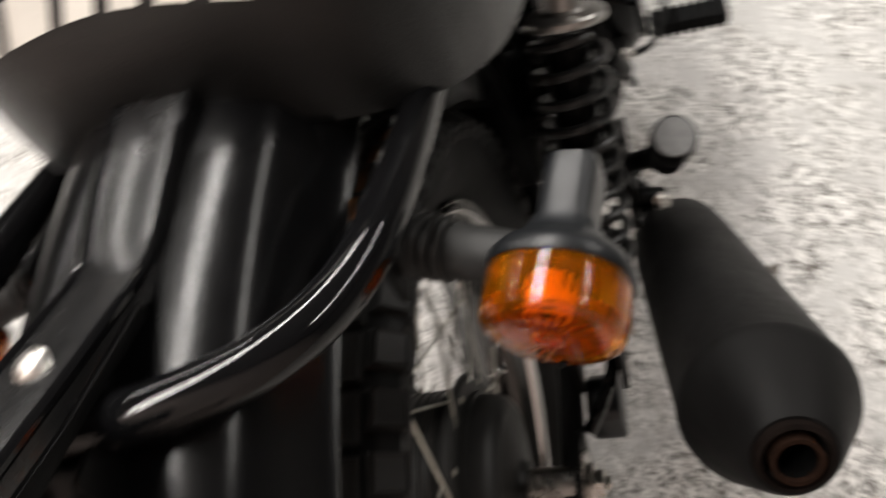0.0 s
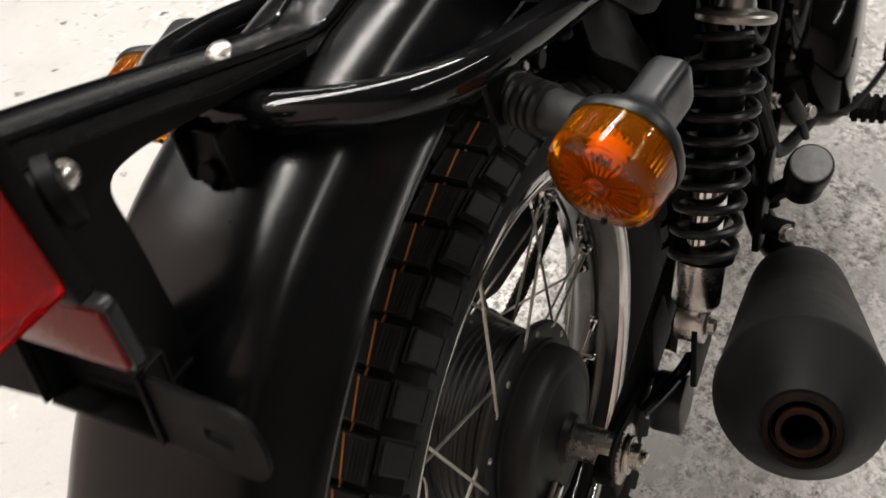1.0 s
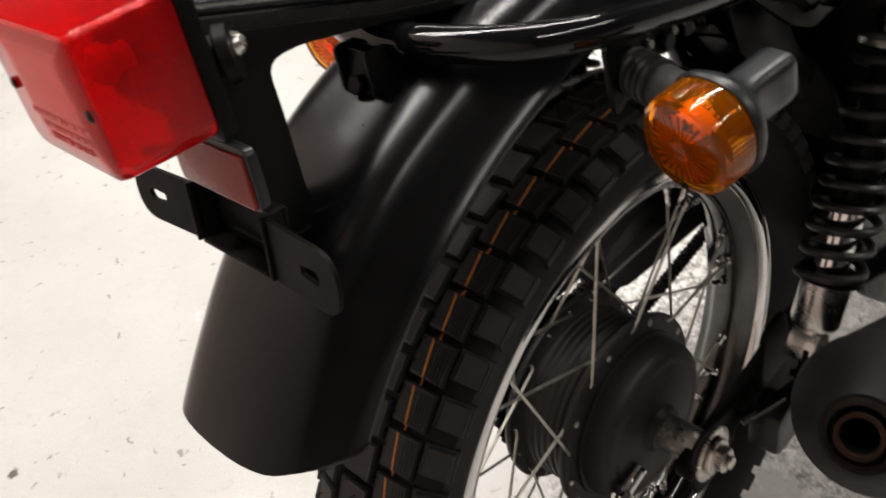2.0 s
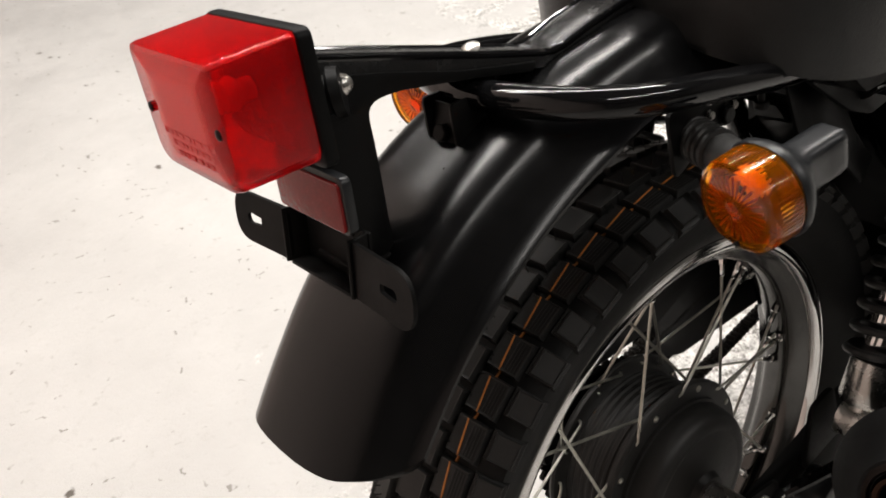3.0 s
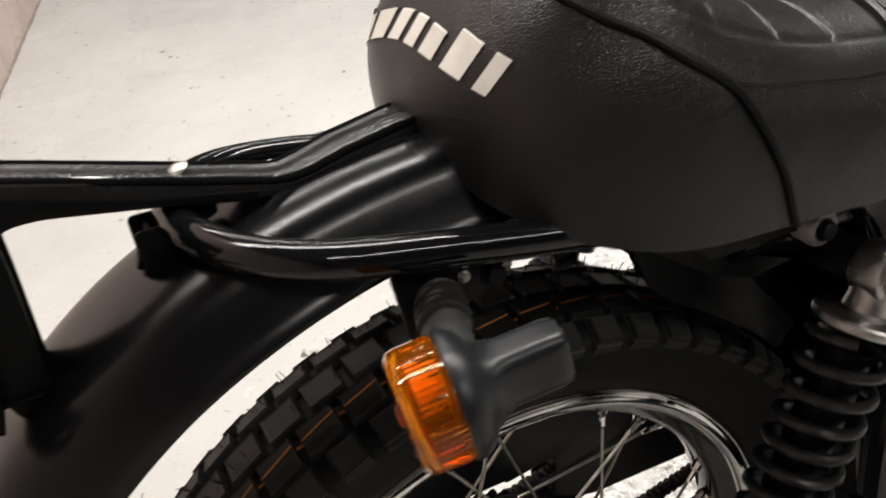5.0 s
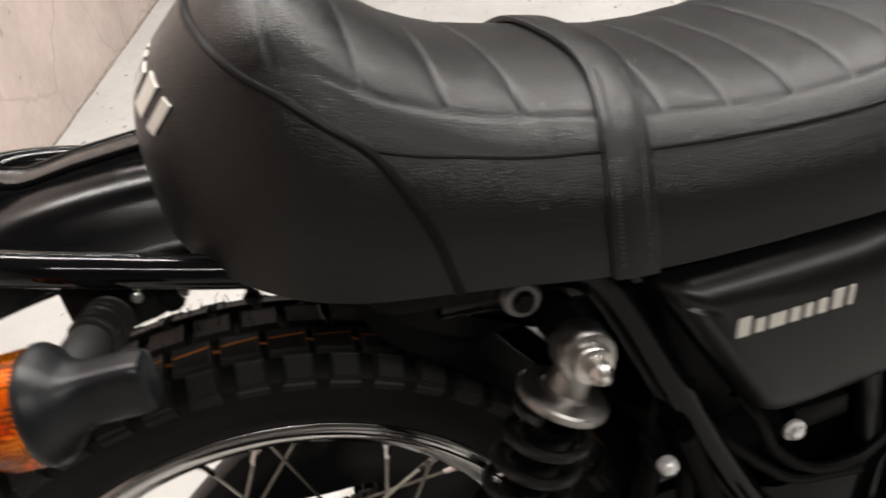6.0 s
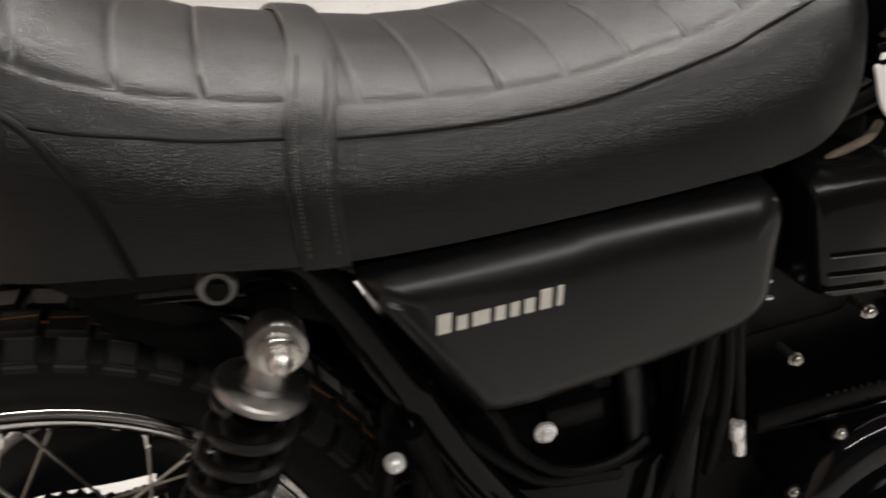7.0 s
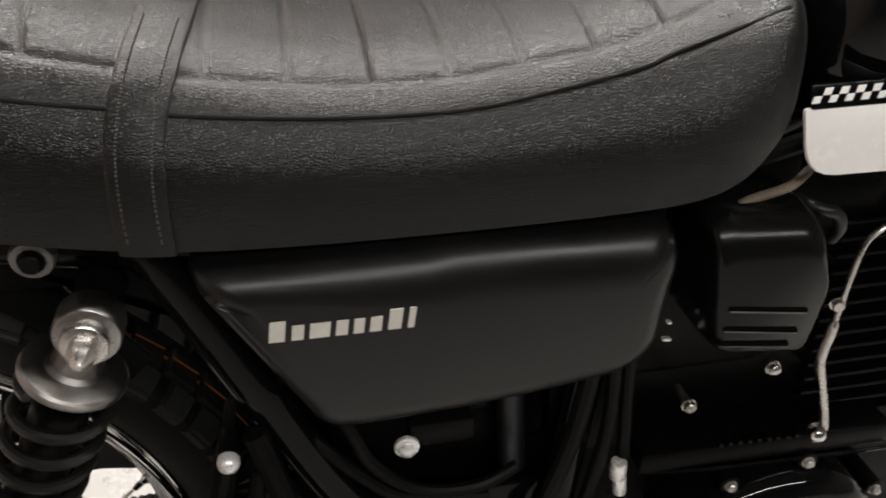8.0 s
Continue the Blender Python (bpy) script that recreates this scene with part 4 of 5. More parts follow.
def chain():
    links = []
    for run, z0, z1 in ((0, 0.052, 0.075), (1, -0.052, -0.02)):
        for k in range(34):
            x = 0.0 + k * 0.0145
            z = z0 + (z1 - z0) * k / 33 - (0.006 * math.sin(math.pi * k / 33) if run else 0)
            links.append(moved(box(0.0158, 0.0026, 0.0072, 0.001, 1), pose(x, 0.0655 + (0.003 if k % 2 else 0.0), z)))
            links.append(moved(box(0.0158, 0.0026, 0.0072, 0.001, 1), pose(x, 0.0755 - (0.003 if k % 2 else 0.0), z)))
            links.append(cylinder((x + 0.0036, 0.064, z), (x + 0.0036, 0.078, z), 0.0038, 0.0005, 8))
            links.append(cylinder((x - 0.0036, 0.064, z), (x - 0.0036, 0.078, z), 0.0038, 0.0005, 8))
    tagged(part("drive_chain", join(*links), LINK, bike, "oily black drive chain"), kind="stuff")
    teeth = []
    for k in range(38):
        a = 2 * math.pi * k / 38
        for q, r in ((0.0, 0.077), (0.3, 0.082), (0.55, 0.082), (0.85, 0.077)):
            b = a + 2 * math.pi / 38 * q
            teeth.append((r * math.cos(b), r * math.sin(b)))
    part("sprocket", slab(teeth, 0.068, 0.073, 0.0006), HOLDER, bike, "dark oily rear sprocket")
    guard = [(-0.078, 0.022), (-0.076, 0.070), (-0.068, 0.098), (-0.037, 0.122), (-0.006, 0.144), (0.05, 0.163), (0.12, 0.188), (0.19, 0.214), (0.25, 0.198), (0.283, 0.155), (0.296, 0.12), (0.46, 0.03), (0.46, -0.05), (0.27, -0.014), (0.13, 0.010),
             (0.090, 0.034), (0.100, 0.076), (0.06, 0.078), (0.0, 0.086), (-0.026, 0.084), (-0.040, 0.068), (-0.052, 0.050), (-0.056, 0.022)]
    part("chain_guard", slab(rounded(guard, 0.008, 3), 0.064, 0.090, 0.003), SATIN, bike, "black chain guard")


def muffler():
    p1 = Vector((-0.0575, -0.2385, 0.1900))
    p0 = Vector((0.2745, -0.1914, -0.0697))
    d = (p1 - p0)
    L = d.length
    u = d / L
    def sh(m):
        return 1 - m / L
    body = part("muffler", rod(p0, p1, [(0, 0.024), (0.04, 0.036), (0.10, 0.0435), (0.2, 0.0455), (0.5, 0.0485), (sh(0.062), 0.0515), (sh(0.058), 0.0525), (sh(0.054), 0.0515), (sh(0.05), 0.0505),
                                       (sh(0.012), 0.030), (sh(0.006), 0.0262), (sh(0.003), 0.0235), (sh(0.0045), 0.016), (sh(0.06), 0.0155)], 56), MUFFLER, bike, "matt black exhaust muffler with a conical end", 40)
    e = p1
    part("outlet_ring", rod(e - u * 0.012, e + u * 0.001, [(0, 0.0240), (0.3, 0.0232), (0.9, 0.0205), (1, 0.0178), (0.2, 0.0160)], 32, False), SCORCH, body, "scorched black outlet ring")
    bm = rod(e - u * 0.055, e + u * 0.004, [(0, 0.0130), (0.95, 0.0135), (1.0, 0.0138), (1.0, 0.0112), (0.96, 0.0106), (0.9, 0.0104)], 28, False)
    part("tail_pipe", bm, RUST, body, "rusted open tail pipe")
    part("pipe_bore", rod(e + u * 0.0015, e - u * 0.055, [(0, 0.0103), (1, 0.0103), (1, 0.0001)], 24, False), SOOT_AND_SHADE, body)
    # hanger with bolt
    part("hanger", join(slab(rounded([(0.20, 0.044), (0.215, 0.079), (0.26, 0.114), (0.28, 0.104), (0.25, 0.054), (0.23, 0.029)], 0.008, 3), -0.166, -0.160, 0.001),
                        cylinder((0.2265, -0.190, 0.051), (0.2265, -0.160, 0.058), 0.009)), POWDER, body)
    part("hanger_bolt", hexagon((0.2200, -0.186, 0.0555), (-0.6, -0.7, 0.3), 0.007, 0.006), STEEL, body)
    # header pipe going ahead below
    part("header_pipe", tube([p0 + u * 0.02, p0 - u * 0.04, (0.42, -0.125, -0.12), (0.60, -0.10, -0.15), (0.95, -0.08, -0.05)], 0.017, 16), ENGINE, body)
    # passenger peg folded up, its round end cap uppermost
    top = Vector((0.2036, -0.2035, 0.1535))
    ax = Vector((-0.42, -0.16, 0.88)).normalized()
    peg = part("passenger_peg", rod(top - ax * 0.052, top, [(0, 0.010), (0.05, 0.0165), (0.35, 0.0165), (0.4, 0.0155), (0.5, 0.0155), (0.55, 0.0178), (0.9, 0.0178), (0.97, 0.0172), (1, 0.0165)], 32), HOSE, bike,
               "folded black rubber passenger footpeg")
    part("peg_cap", rod(top - ax * 0.002, top + ax * 0.001, [(0, 0.0158), (0.7, 0.0155), (1, 0.0145)], 32), PEG_CAP, peg)
    part("peg_bracket", join(tube([(0.300, -0.128, 0.170), (0.283, -0.147, 0.105), (0.262, -0.168, 0.045)], 0.0062, 10), tube([top - ax * 0.045, (0.238, -0.180, 0.092), (0.262, -0.166, 0.060)], 0.0085, 10)), HOLDER, peg)


def rider_peg():
    base = Vector((0.64, -0.198, -0.132))
    peg = part("rider_peg", moved(box(0.030, 0.098, 0.017, 0.002, 1), Matrix.Translation(base + Vector((0, -0.048, 0)))), HOSE, bike, "ribbed black rubber footpeg")
    for k in range(9):
        part("rubber_rib", moved(box(0.036, 0.0075, 0.022, 0.0015, 1), Matrix.Translation(base + Vector((0, -0.006 - k * 0.0105, 0)))), HOSE, peg)
    part("peg_arm", join(tube([base + Vector((0, 0.004, 0)), base + Vector((0, 0.05, 0.0)), base + Vector((-0.02, 0.08, 0.02))], 0.009, 10),
                         moved(box(0.02, 0.016, 0.018, 0.002), Matrix.Translation(base + Vector((0, 0.01, 0))))), HOLDER, peg)
    part("brake_pedal", join(tube([(0.444, -0.15, 0.008), (0.50, -0.195, -0.033), (0.60, -0.215, -0.076), (0.70, -0.234, -0.097)], 0.004, 8),
                             moved(box(0.045, 0.03, 0.007, 0.002), pose(0.715, -0.239, -0.094))), HOLDER, bike, "black brake pedal lever")
    for p in ((0.405, -0.155, 0.048), (0.445, -0.170, 0.011), (0.364, -0.149, 0.086)):
        part("bracket_bolt", hexagon(p, (-0.3, -0.8, 0.3), 0.007, 0.006), STEEL, bike)
    part("brake_switch", join(cylinder((0.364, -0.158, 0.093), (0.385, -0.169, 0.051), 0.009), cylinder((0.385, -0.169, 0.051), (0.405, -0.174, 0.009), 0.004)), POWDER, bike)
    part("foot_bracket", tube([(0.30, -0.128, 0.20), (0.333, -0.143, 0.092), (0.405, -0.150, -0.012), (0.62, -0.165, -0.117)], 0.008, 10), HOLDER, bike)


SEAT_W = [(0.018, 0.003), (0.0185, 0.028), (0.020, 0.044), (0.023, 0.060), (0.028, 0.075), (0.036, 0.089), (0.045, 0.100), (0.060, 0.1135), (0.09, 0.1285), (0.13, 0.138), (0.20, 0.1435), (0.26, 0.1455), (0.45, 0.150),
          (0.566, 0.150), (0.598, 0.144), (0.616, 0.133), (0.627, 0.116), (0.632, 0.095)]
SEAT_B = [(0.018, 0.4402), (0.0185, 0.4282), (0.02, 0.4202), (0.026, 0.4092), (0.044, 0.3952), (0.069, 0.3817), (0.104, 0.3707), (0.163, 0.3622), (0.2, 0.3562), (0.255, 0.3462), (0.313, 0.3406), (0.426, 0.3389), (0.54, 0.3407), (0.567, 0.3444), (0.588, 0.3531), (0.604, 0.3670), (0.616, 0.3818), (0.626, 0.4027), (0.632, 0.4257)]
SEAT_T = [(0.018, 0.4442), (0.0185, 0.4562), (0.02, 0.4672), (0.026, 0.4822), (0.036, 0.4962), (0.052, 0.5112), (0.073, 0.5282), (0.092, 0.5392), (0.105, 0.5412), (0.12, 0.5352),
          (0.15, 0.5072), (0.189, 0.4792), (0.225, 0.4632), (0.288, 0.4472), (0.345, 0.4347), (0.4, 0.4301), (0.467, 0.4334), (0.545, 0.4456), (0.59, 0.4571), (0.618, 0.4588), (0.628, 0.4507), (0.632, 0.4407)]
PAD_INSET = [(0.07, 0.019), (0.114, 0.021), (0.15, 0.0225), (0.186, 0.0262), (0.226, 0.0295), (0.30, 0.0300), (0.346, 0.0322), (0.43, 0.0325), (0.47, 0.0350), (0.51, 0.0360), (0.545, 0.0400), (0.60, 0.0460)]
RIBS = [0.183 - 0.0405 * 2, 0.183 - 0.0405, 0.183, 0.2245, 0.305, 0.346, 0.387, 0.4275, 0.467, 0.506, 0.545, 0.585]


def seat_point(x, a, lift=0.0):
    """A point of the seat's skin: a from 0 (right lower edge) over the top (90) to 180 (left lower edge)."""
    w, b, t = lerp_table(SEAT_W, x), lerp_table(SEAT_B, x), lerp_table(SEAT_T, x)
    c, s = math.cos(radians(a)), math.sin(radians(a))
    p = 2 / 3.0
    y = -math.copysign(abs(c) ** p, c) * (w + lift)
    z = b + (t - b + lift) * abs(s) ** p
    return Vector((x, y, z))


def seat_angle(x, z):
    """The angle at which the right side reaches the height z."""
    b, t = lerp_table(SEAT_B, x), lerp_table(SEAT_T, x)
    q = min(max((z - b) / (t - b), 0.0), 1.0)
    return math.degrees(math.asin(q ** 1.5))


def seat():
    xs = [0.018, 0.01825, 0.0185, 0.0192, 0.020, 0.0212, 0.0224, 0.0238]
    x = 0.0252
    while x < 0.632:
        xs.append(x)
        x += 0.0016 if x < 0.04 else 0.0018
    xs.append(0.632)
    angs = []
    for k in range(151):
        # denser where the stitched edges run
        angs.append(180 * k / 150)
    rings = []
    for x in xs:
        row = []
        b = lerp_table(SEAT_B, x)
        for a in angs:
            pt = seat_point(x, a)
            ay = abs(pt.y)
            w = lerp_table(SEAT_W, x)
            pad = w - lerp_table(PAD_INSET, x)
            # stitched pad on top: a channel round it and channels across it
            if 0.07 < x < 0.60 and 12 < a < 168:
                edge = math.exp(-((ay - pad) / 0.0016) ** 2)
                drop = 0.0012 * edge
                if ay < pad:
                    rib = min(abs(x - r) for r in RIBS)
                    near = math.exp(-((pad - ay) / 0.012) ** 2)
                    drop = max(drop, (0.0011 + 0.0010 * near) * math.exp(-(rib / 0.0012) ** 2))
                    drop -= 0.0009 * math.sqrt(min(1.0, rib / 0.010) * min(1.0, (pad - ay) / 0.008))
                pt.z -= drop * min(1.0, (x - 0.07) / 0.03)
            # fine slackness of the cover
            k = 0.0007 * noise.noise(Vector((pt.x * 14, pt.y * 14, pt.z * 18)))
            pt.y -= math.copysign(k, pt.y)
            row.append(pt)
        n = 10
        lo, hi = row[-1], row[0]
        for k in range(1, n):
            t = k / n
            row.append(lo.lerp(hi, t) + Vector((0, 0, 0.012 * math.sin(math.pi * t))))
        rings.append(row)
    seat_ob = part("seat", grid_rings(rings), VINYL, bike, "long black grained vinyl saddle with a stitched ribbed top", 60)
    # raised piping from the tail hump down the side
    curve = [(0.0665, 0.5187), (0.0685, 0.5147), (0.075, 0.5057), (0.086, 0.4937), (0.101, 0.4822), (0.118, 0.4662), (0.138, 0.4472), (0.1515, 0.4202), (0.161, 0.3922), (0.165, 0.3712), (0.167, 0.3562)]
    for s in (-1, 1):
        pts = [seat_point(x, seat_angle(x, z), 0.0008) for x, z in curve]
        pts = [Vector((p.x, p.y if s < 0 else -p.y, p.z)) for p in pts]
        part("piping", tube(pts, 0.0024, 8, 6), PIPING, seat_ob, "thin black piping")
    back = [seat_point(0.0665, a, 0.0008) for a in range(int(seat_angle(0.0665, 0.5187)), 181 - int(seat_angle(0.0665, 0.5187)), 2)]
    part("piping", sweep(back, 0.0024, 8), PIPING, seat_ob)
    # side seam
    seam = [(0.138, 0.4490), (0.16, 0.4405), (0.19, 0.4315), (0.22, 0.4230), (0.258, 0.4158), (0.29, 0.4095), (0.358, 0.4017), (0.41, 0.3998), (0.434, 0.4003), (0.458, 0.4025), (0.522, 0.4125), (0.546, 0.4190), (0.58, 0.4285), (0.612, 0.4360)]
    for s in (-1, 1):
        pts = [seat_point(x, seat_angle(x, z), 0.0001) for x, z in seam]
        pts = [Vector((p.x, p.y if s < 0 else -p.y, p.z)) for p in pts]
        part("side_seam", tube(pts, 0.0011, 6, 6), PIPING, seat_ob)
    # strap over the seat
    rings = []
    x0, x1 = 0.2615, 0.2885
    for k in range(101):
        a = 180 * k / 100
        q = []
        for xx, l in ((x0, -0.001), (x0, 0.0022), (x0 + 0.002, 0.0032), (x0 + 0.0055, 0.0030), (x0 + 0.007, 0.0034), (x1 - 0.007, 0.0034), (x1 - 0.0055, 0.0030), (x1 - 0.002, 0.0032), (x1, 0.0022), (x1, -0.001)):
            shift = -0.024 * math.cos(radians(a)) ** 2
            pt = seat_point(xx, a, l)
            pt.x += shift + 0.016
            q.append(pt)
        rings.append(q)
    strap = part("seat_strap", grid_rings(rings), VINYL, seat_ob, "black vinyl grab strap with grey stitching", 50)
    st = []
    for xx in (x0 + 0.0055, x1 - 0.0055):
        for k in range(60):
            a0 = 1 + k * 1.05
            a1 = a0 + 0.65
            pa, pb = seat_point(xx, a0, 0.0034), seat_point(xx, a1, 0.0034)
            for p, a in ((pa, a0), (pb, a1)):
                p.x += -0.024 * math.cos(radians(a)) ** 2 + 0.016
            st.append(rod(pa, pb, [(0, 0.0004), (0.2, 0.0006), (0.8, 0.0006), (1, 0.0004)], 5))
    tagged(part("stitching", join(*st), THREAD, strap, "row of grey stitches"), kind="stuff")
    # printed mark on the tail: eight plain slanted shapes
    mark_on_surface(seat_ob)
    part("seat_pan", slab(rounded([(0.11, 0.366), (0.30, 0.333), (0.58, 0.338), (0.58, 0.326), (0.30, 0.320), (0.13, 0.345)], 0.004, 2), -0.118, 0.118, 0.002), POWDER, seat_ob)
    return seat_ob


MARK = [(0.0, 0.105, 1.0), (0.150, 0.080, 0.72), (0.270, 0.135, 0.72), (0.445, 0.080, 0.72), (0.565, 0.070, 0.72), (0.675, 0.080, 0.72), (0.800, 0.090, 1.0), (0.935, 0.045, 1.0)]


def mark_on_surface(seat_ob):
    """Eight plain shapes in silver round the tail of the seat."""
    h = 0.019
    for start, width, tall in MARK:
        bm = bmesh.new()
        n = 6
        cols = []
        for k in range(n + 1):
            col = []
            for q in (0.0, tall):
                # the row arches round the tail from the left to the right
                u = start + width * k / n
                dy = 0.092 - 0.171 * u - 0.008 * q
                ang = -dy / 0.10
                z = 0.4860 - 0.025 * (dy / 0.088) ** 2 + h * q
                lo, hi = 0.0181, 0.14
                for _ in range(30):
                    mid = (lo + hi) / 2
                    w, b, t = lerp_table(SEAT_W, mid), lerp_table(SEAT_B, mid), lerp_table(SEAT_T, mid)
                    inside = (abs(dy) / w) ** 3 + (min(max((z - b) / (t - b), 0), 1)) ** 3 < 1 and z > b
                    if inside:
                        hi = mid
                    else:
                        lo = mid
                nrm = Vector((-math.cos(ang), -math.sin(ang), 0.1)).normalized()
                pt = Vector((hi, dy, z))
                col.append((bm.verts.new(pt + nrm * 0.0013), bm.verts.new(pt - nrm * 0.002)))
            cols.append(col)
        for a, b in zip(cols, cols[1:]):
            bm.faces.new((a[0][0], b[0][0], b[1][0], a[1][0]))
            bm.faces.new((a[0][0], a[0][1], b[0][1], b[0][0]))
            bm.faces.new((a[1][0], b[1][0], b[1][1], a[1][1]))
        part("emblem_shape", bm, EMBLEM, seat_ob, "pale silver printed shape")


def side_panel(side):
    flip = mirror_y if side > 0 else (lambda b: b)
    out = [(0.277, 0.3340), (0.452, 0.3355), (0.545, 0.3315), (0.556, 0.3130), (0.547, 0.2430), (0.527, 0.2255), (0.452, 0.2155), (0.367, 0.2115), (0.342, 0.2145)]
    rad = [0.016, 0.05, 0.02, 0.01, 0.014, 0.012, 0.04, 0.03, 0.012]
    base = rounded(out, rad, 6)
    n = len(base)
    cx, cz = sum(p[0] for p in base) / n, sum(p[1] for p in base) / n
    rings = []
    # skin from the inner rim outwards: the upper edge rolls in further than the others
    for inset, y in ((0.0, -0.112), (0.0, -0.128), (0.0008, -0.136), (0.003, -0.143), (0.0065, -0.149), (0.0115, -0.1535), (0.018, -0.157), (0.026, -0.1593), (0.036, -0.1605)):
        row = []
        for i, (x, z) in enumerate(base):
            qx = min(max(x, 0.36), 0.515)
            qz = 0.286 - (qx - 0.36) * 0.03
            dist = math.hypot(qx - x, qz - z)
            k = inset * (1.0 if z > 0.323 else 0.6) / dist
            row.append((x + (qx - x) * k, y, z + (qz - z) * k))
        rings.append(row)
    panel = part("side_panel", flip(grid_rings(rings)), PANEL, bike, "satin black plastic side cover", 40)
    if side < 0:
        a, b = Vector((0.3195, -0.1607, 0.2910)), Vector((0.397, -0.1617, 0.2900))
        d = b - a
        for start, width, tall in MARK:
            bm = bmesh.new()
            h = 0.0128 * tall
            s0, s1 = start * 1.02, (start + width) * 1.02
            lean = 0.002
            vs = []
            for lift in (-0.001, -0.0018):
                for s, z, le in ((s0, 0, 0), (s1, 0, 0), (s1, h, lean * tall), (s0, h, lean * tall)):
                    p = a + d * s + Vector((le, 0, z))
                    vs.append(bm.verts.new((p.x, -0.1598 + lift, p.z)))
            bm.faces.new(vs[4:])
            for i in range(4):
                j = (i + 1) % 4
                bm.faces.new((vs[i], vs[j], vs[4 + j], vs[4 + i]))
            part("emblem_shape", bm, EMBLEM, panel, "pale silver printed shape")
    return panel


def frame_tubes():
    for s in (-1, 1):
        y = s * 0.112
        part("frame_tube", tube([(0.235, y, 0.345), (0.262, y, 0.322), (0.30, y, 0.232), (0.345, y, 0.128), (0.40, y, 0.03), (0.45, y, -0.06)], 0.014, 16), FRAME, bike, "gloss black frame tube")
        part("frame_rail", tube([(0.16, y * 0.87, 0.337), (0.30, y * 0.86, 0.318), (0.50, y * 0.8, 0.318), (0.70, y * 0.5, 0.36)], 0.014, 14), FRAME, bike, "gloss black frame rail")
        part("shock_gusset", slab(rounded([(0.09, 0.368), (0.16, 0.352), (0.262, 0.335), (0.30, 0.25), (0.262, 0.280), (0.212, 0.302), (0.176, 0.303), (0.145, 0.320)], 0.006, 3), y * 0.86 - 0.003, y * 0.86 + 0.003, 0.001), ENGINE, bike, "black frame gusset plate")
        part("frame_tube", tube([(0.545, y * 0.9, 0.33), (0.52, y * 0.95, 0.2), (0.50, y, 0.05), (0.49, y, -0.1)], 0.013, 14), FRAME, bike)
    w = part("seat_washer", rod((0.205, -0.112, 0.3365), (0.205, -0.1265, 0.3355), [(0, 0.0115), (0.85, 0.0115), (1, 0.0105)], 28), DULL, bike, "dull grey washer under the seat")
    part("washer_bolt", hexagon((0.205, -0.1265, 0.3355), (0, -1, 0), 0.0058, 0.005), POWDER, w)
    part("gusset_bolt", hexagon((0.163, -0.101, 0.332), (0, -1, 0), 0.0035, 0.003), ENGINE, bike)
    # added black sheet that stands in for the deep shade over the tyre
    skirt = [(0.107, 0.362), (0.1075, 0.352), (0.121, 0.309), (0.135, 0.293), (0.165, 0.268), (0.20, 0.235), (0.222, 0.208), (0.240, 0.225), (0.206, 0.270), (0.19, 0.30), (0.19, 0.345)]
    part("shade_skirt", slab(rounded(skirt, 0.004, 2), -0.072, -0.069, 0.0005), ENGINE, bike, "black sheet added beside the tyre for the deep shade there")
    plate = [(0.268, 0.135), (0.345, 0.135), (0.375, 0.10), (0.50, 0.10), (0.52, 0.02), (0.47, -0.13), (0.36, -0.14), (0.285, -0.06), (0.272, 0.04)]
    part("pivot_plate", slab(rounded(plate, 0.02, 4), -0.108, -0.098, 0.002), FRAME, bike, "gloss black swingarm pivot plate")
    # inner mudguard and battery box behind the panels
    guard = [(0.338, -0.066), (0.346, -0.064), (0.352, -0.058), (0.355, 0.0), (0.352, 0.058), (0.346, 0.064), (0.338, 0.066), (0.344, 0.061), (0.349, 0.055), (0.351, 0.0), (0.349, -0.055), (0.344, -0.061), (0.338, -0.066)]
    part("inner_mudguard", revolve(guard, 36, -40, 40), ENGINE, bike, "black inner mudguard")
    part("fender_end", revolve(guard, 12, 58, 70), ENGINE, bike, "front end of the fender under the seat")
    part("gearbox", moved(box(0.20, 0.15, 0.22, 0.02), pose(0.44, 0, 0.05)), ENGINE, bike, "black gearbox case")
    part("battery_box", moved(box(0.355, 0.19, 0.17, 0.01), pose(0.4825, 0, 0.255)), ENGINE, bike, "black battery box behind the side cover")
    part("knob_post", cylinder((0.283, -0.105, 0.187), (0.283, -0.134, 0.187), 0.0075, 0.001), POWDER, bike)
    part("knob_bolt", rod((0.283, -0.1335, 0.187), (0.283, -0.1435, 0.187), [(0, 0.0068), (0.4, 0.0070), (0.7, 0.0060), (0.9, 0.0035), (1, 0.001)], 20), ZINC, bike, "bright domed pivot bolt")
    part("pivot_arm", join(tube([(0.283, -0.118, 0.184), (0.27, -0.118, 0.14), (0.26, -0.12, 0.08)], 0.0085, 10), tube([(0.283, -0.112, 0.186), (0.29, -0.11, 0.215), (0.32, -0.11, 0.225)], 0.004, 8)), POWDER, bike)
    part("big_bolt", join(cylinder((0.395, -0.110, 0.155), (0.395, -0.114, 0.155), 0.0086, 0.001, 28), hexagon((0.395, -0.114, 0.155), (0, -1, 0), 0.0056, 0.004, 0.001)), ZINC, bike, "bright flanged swingarm bolt")


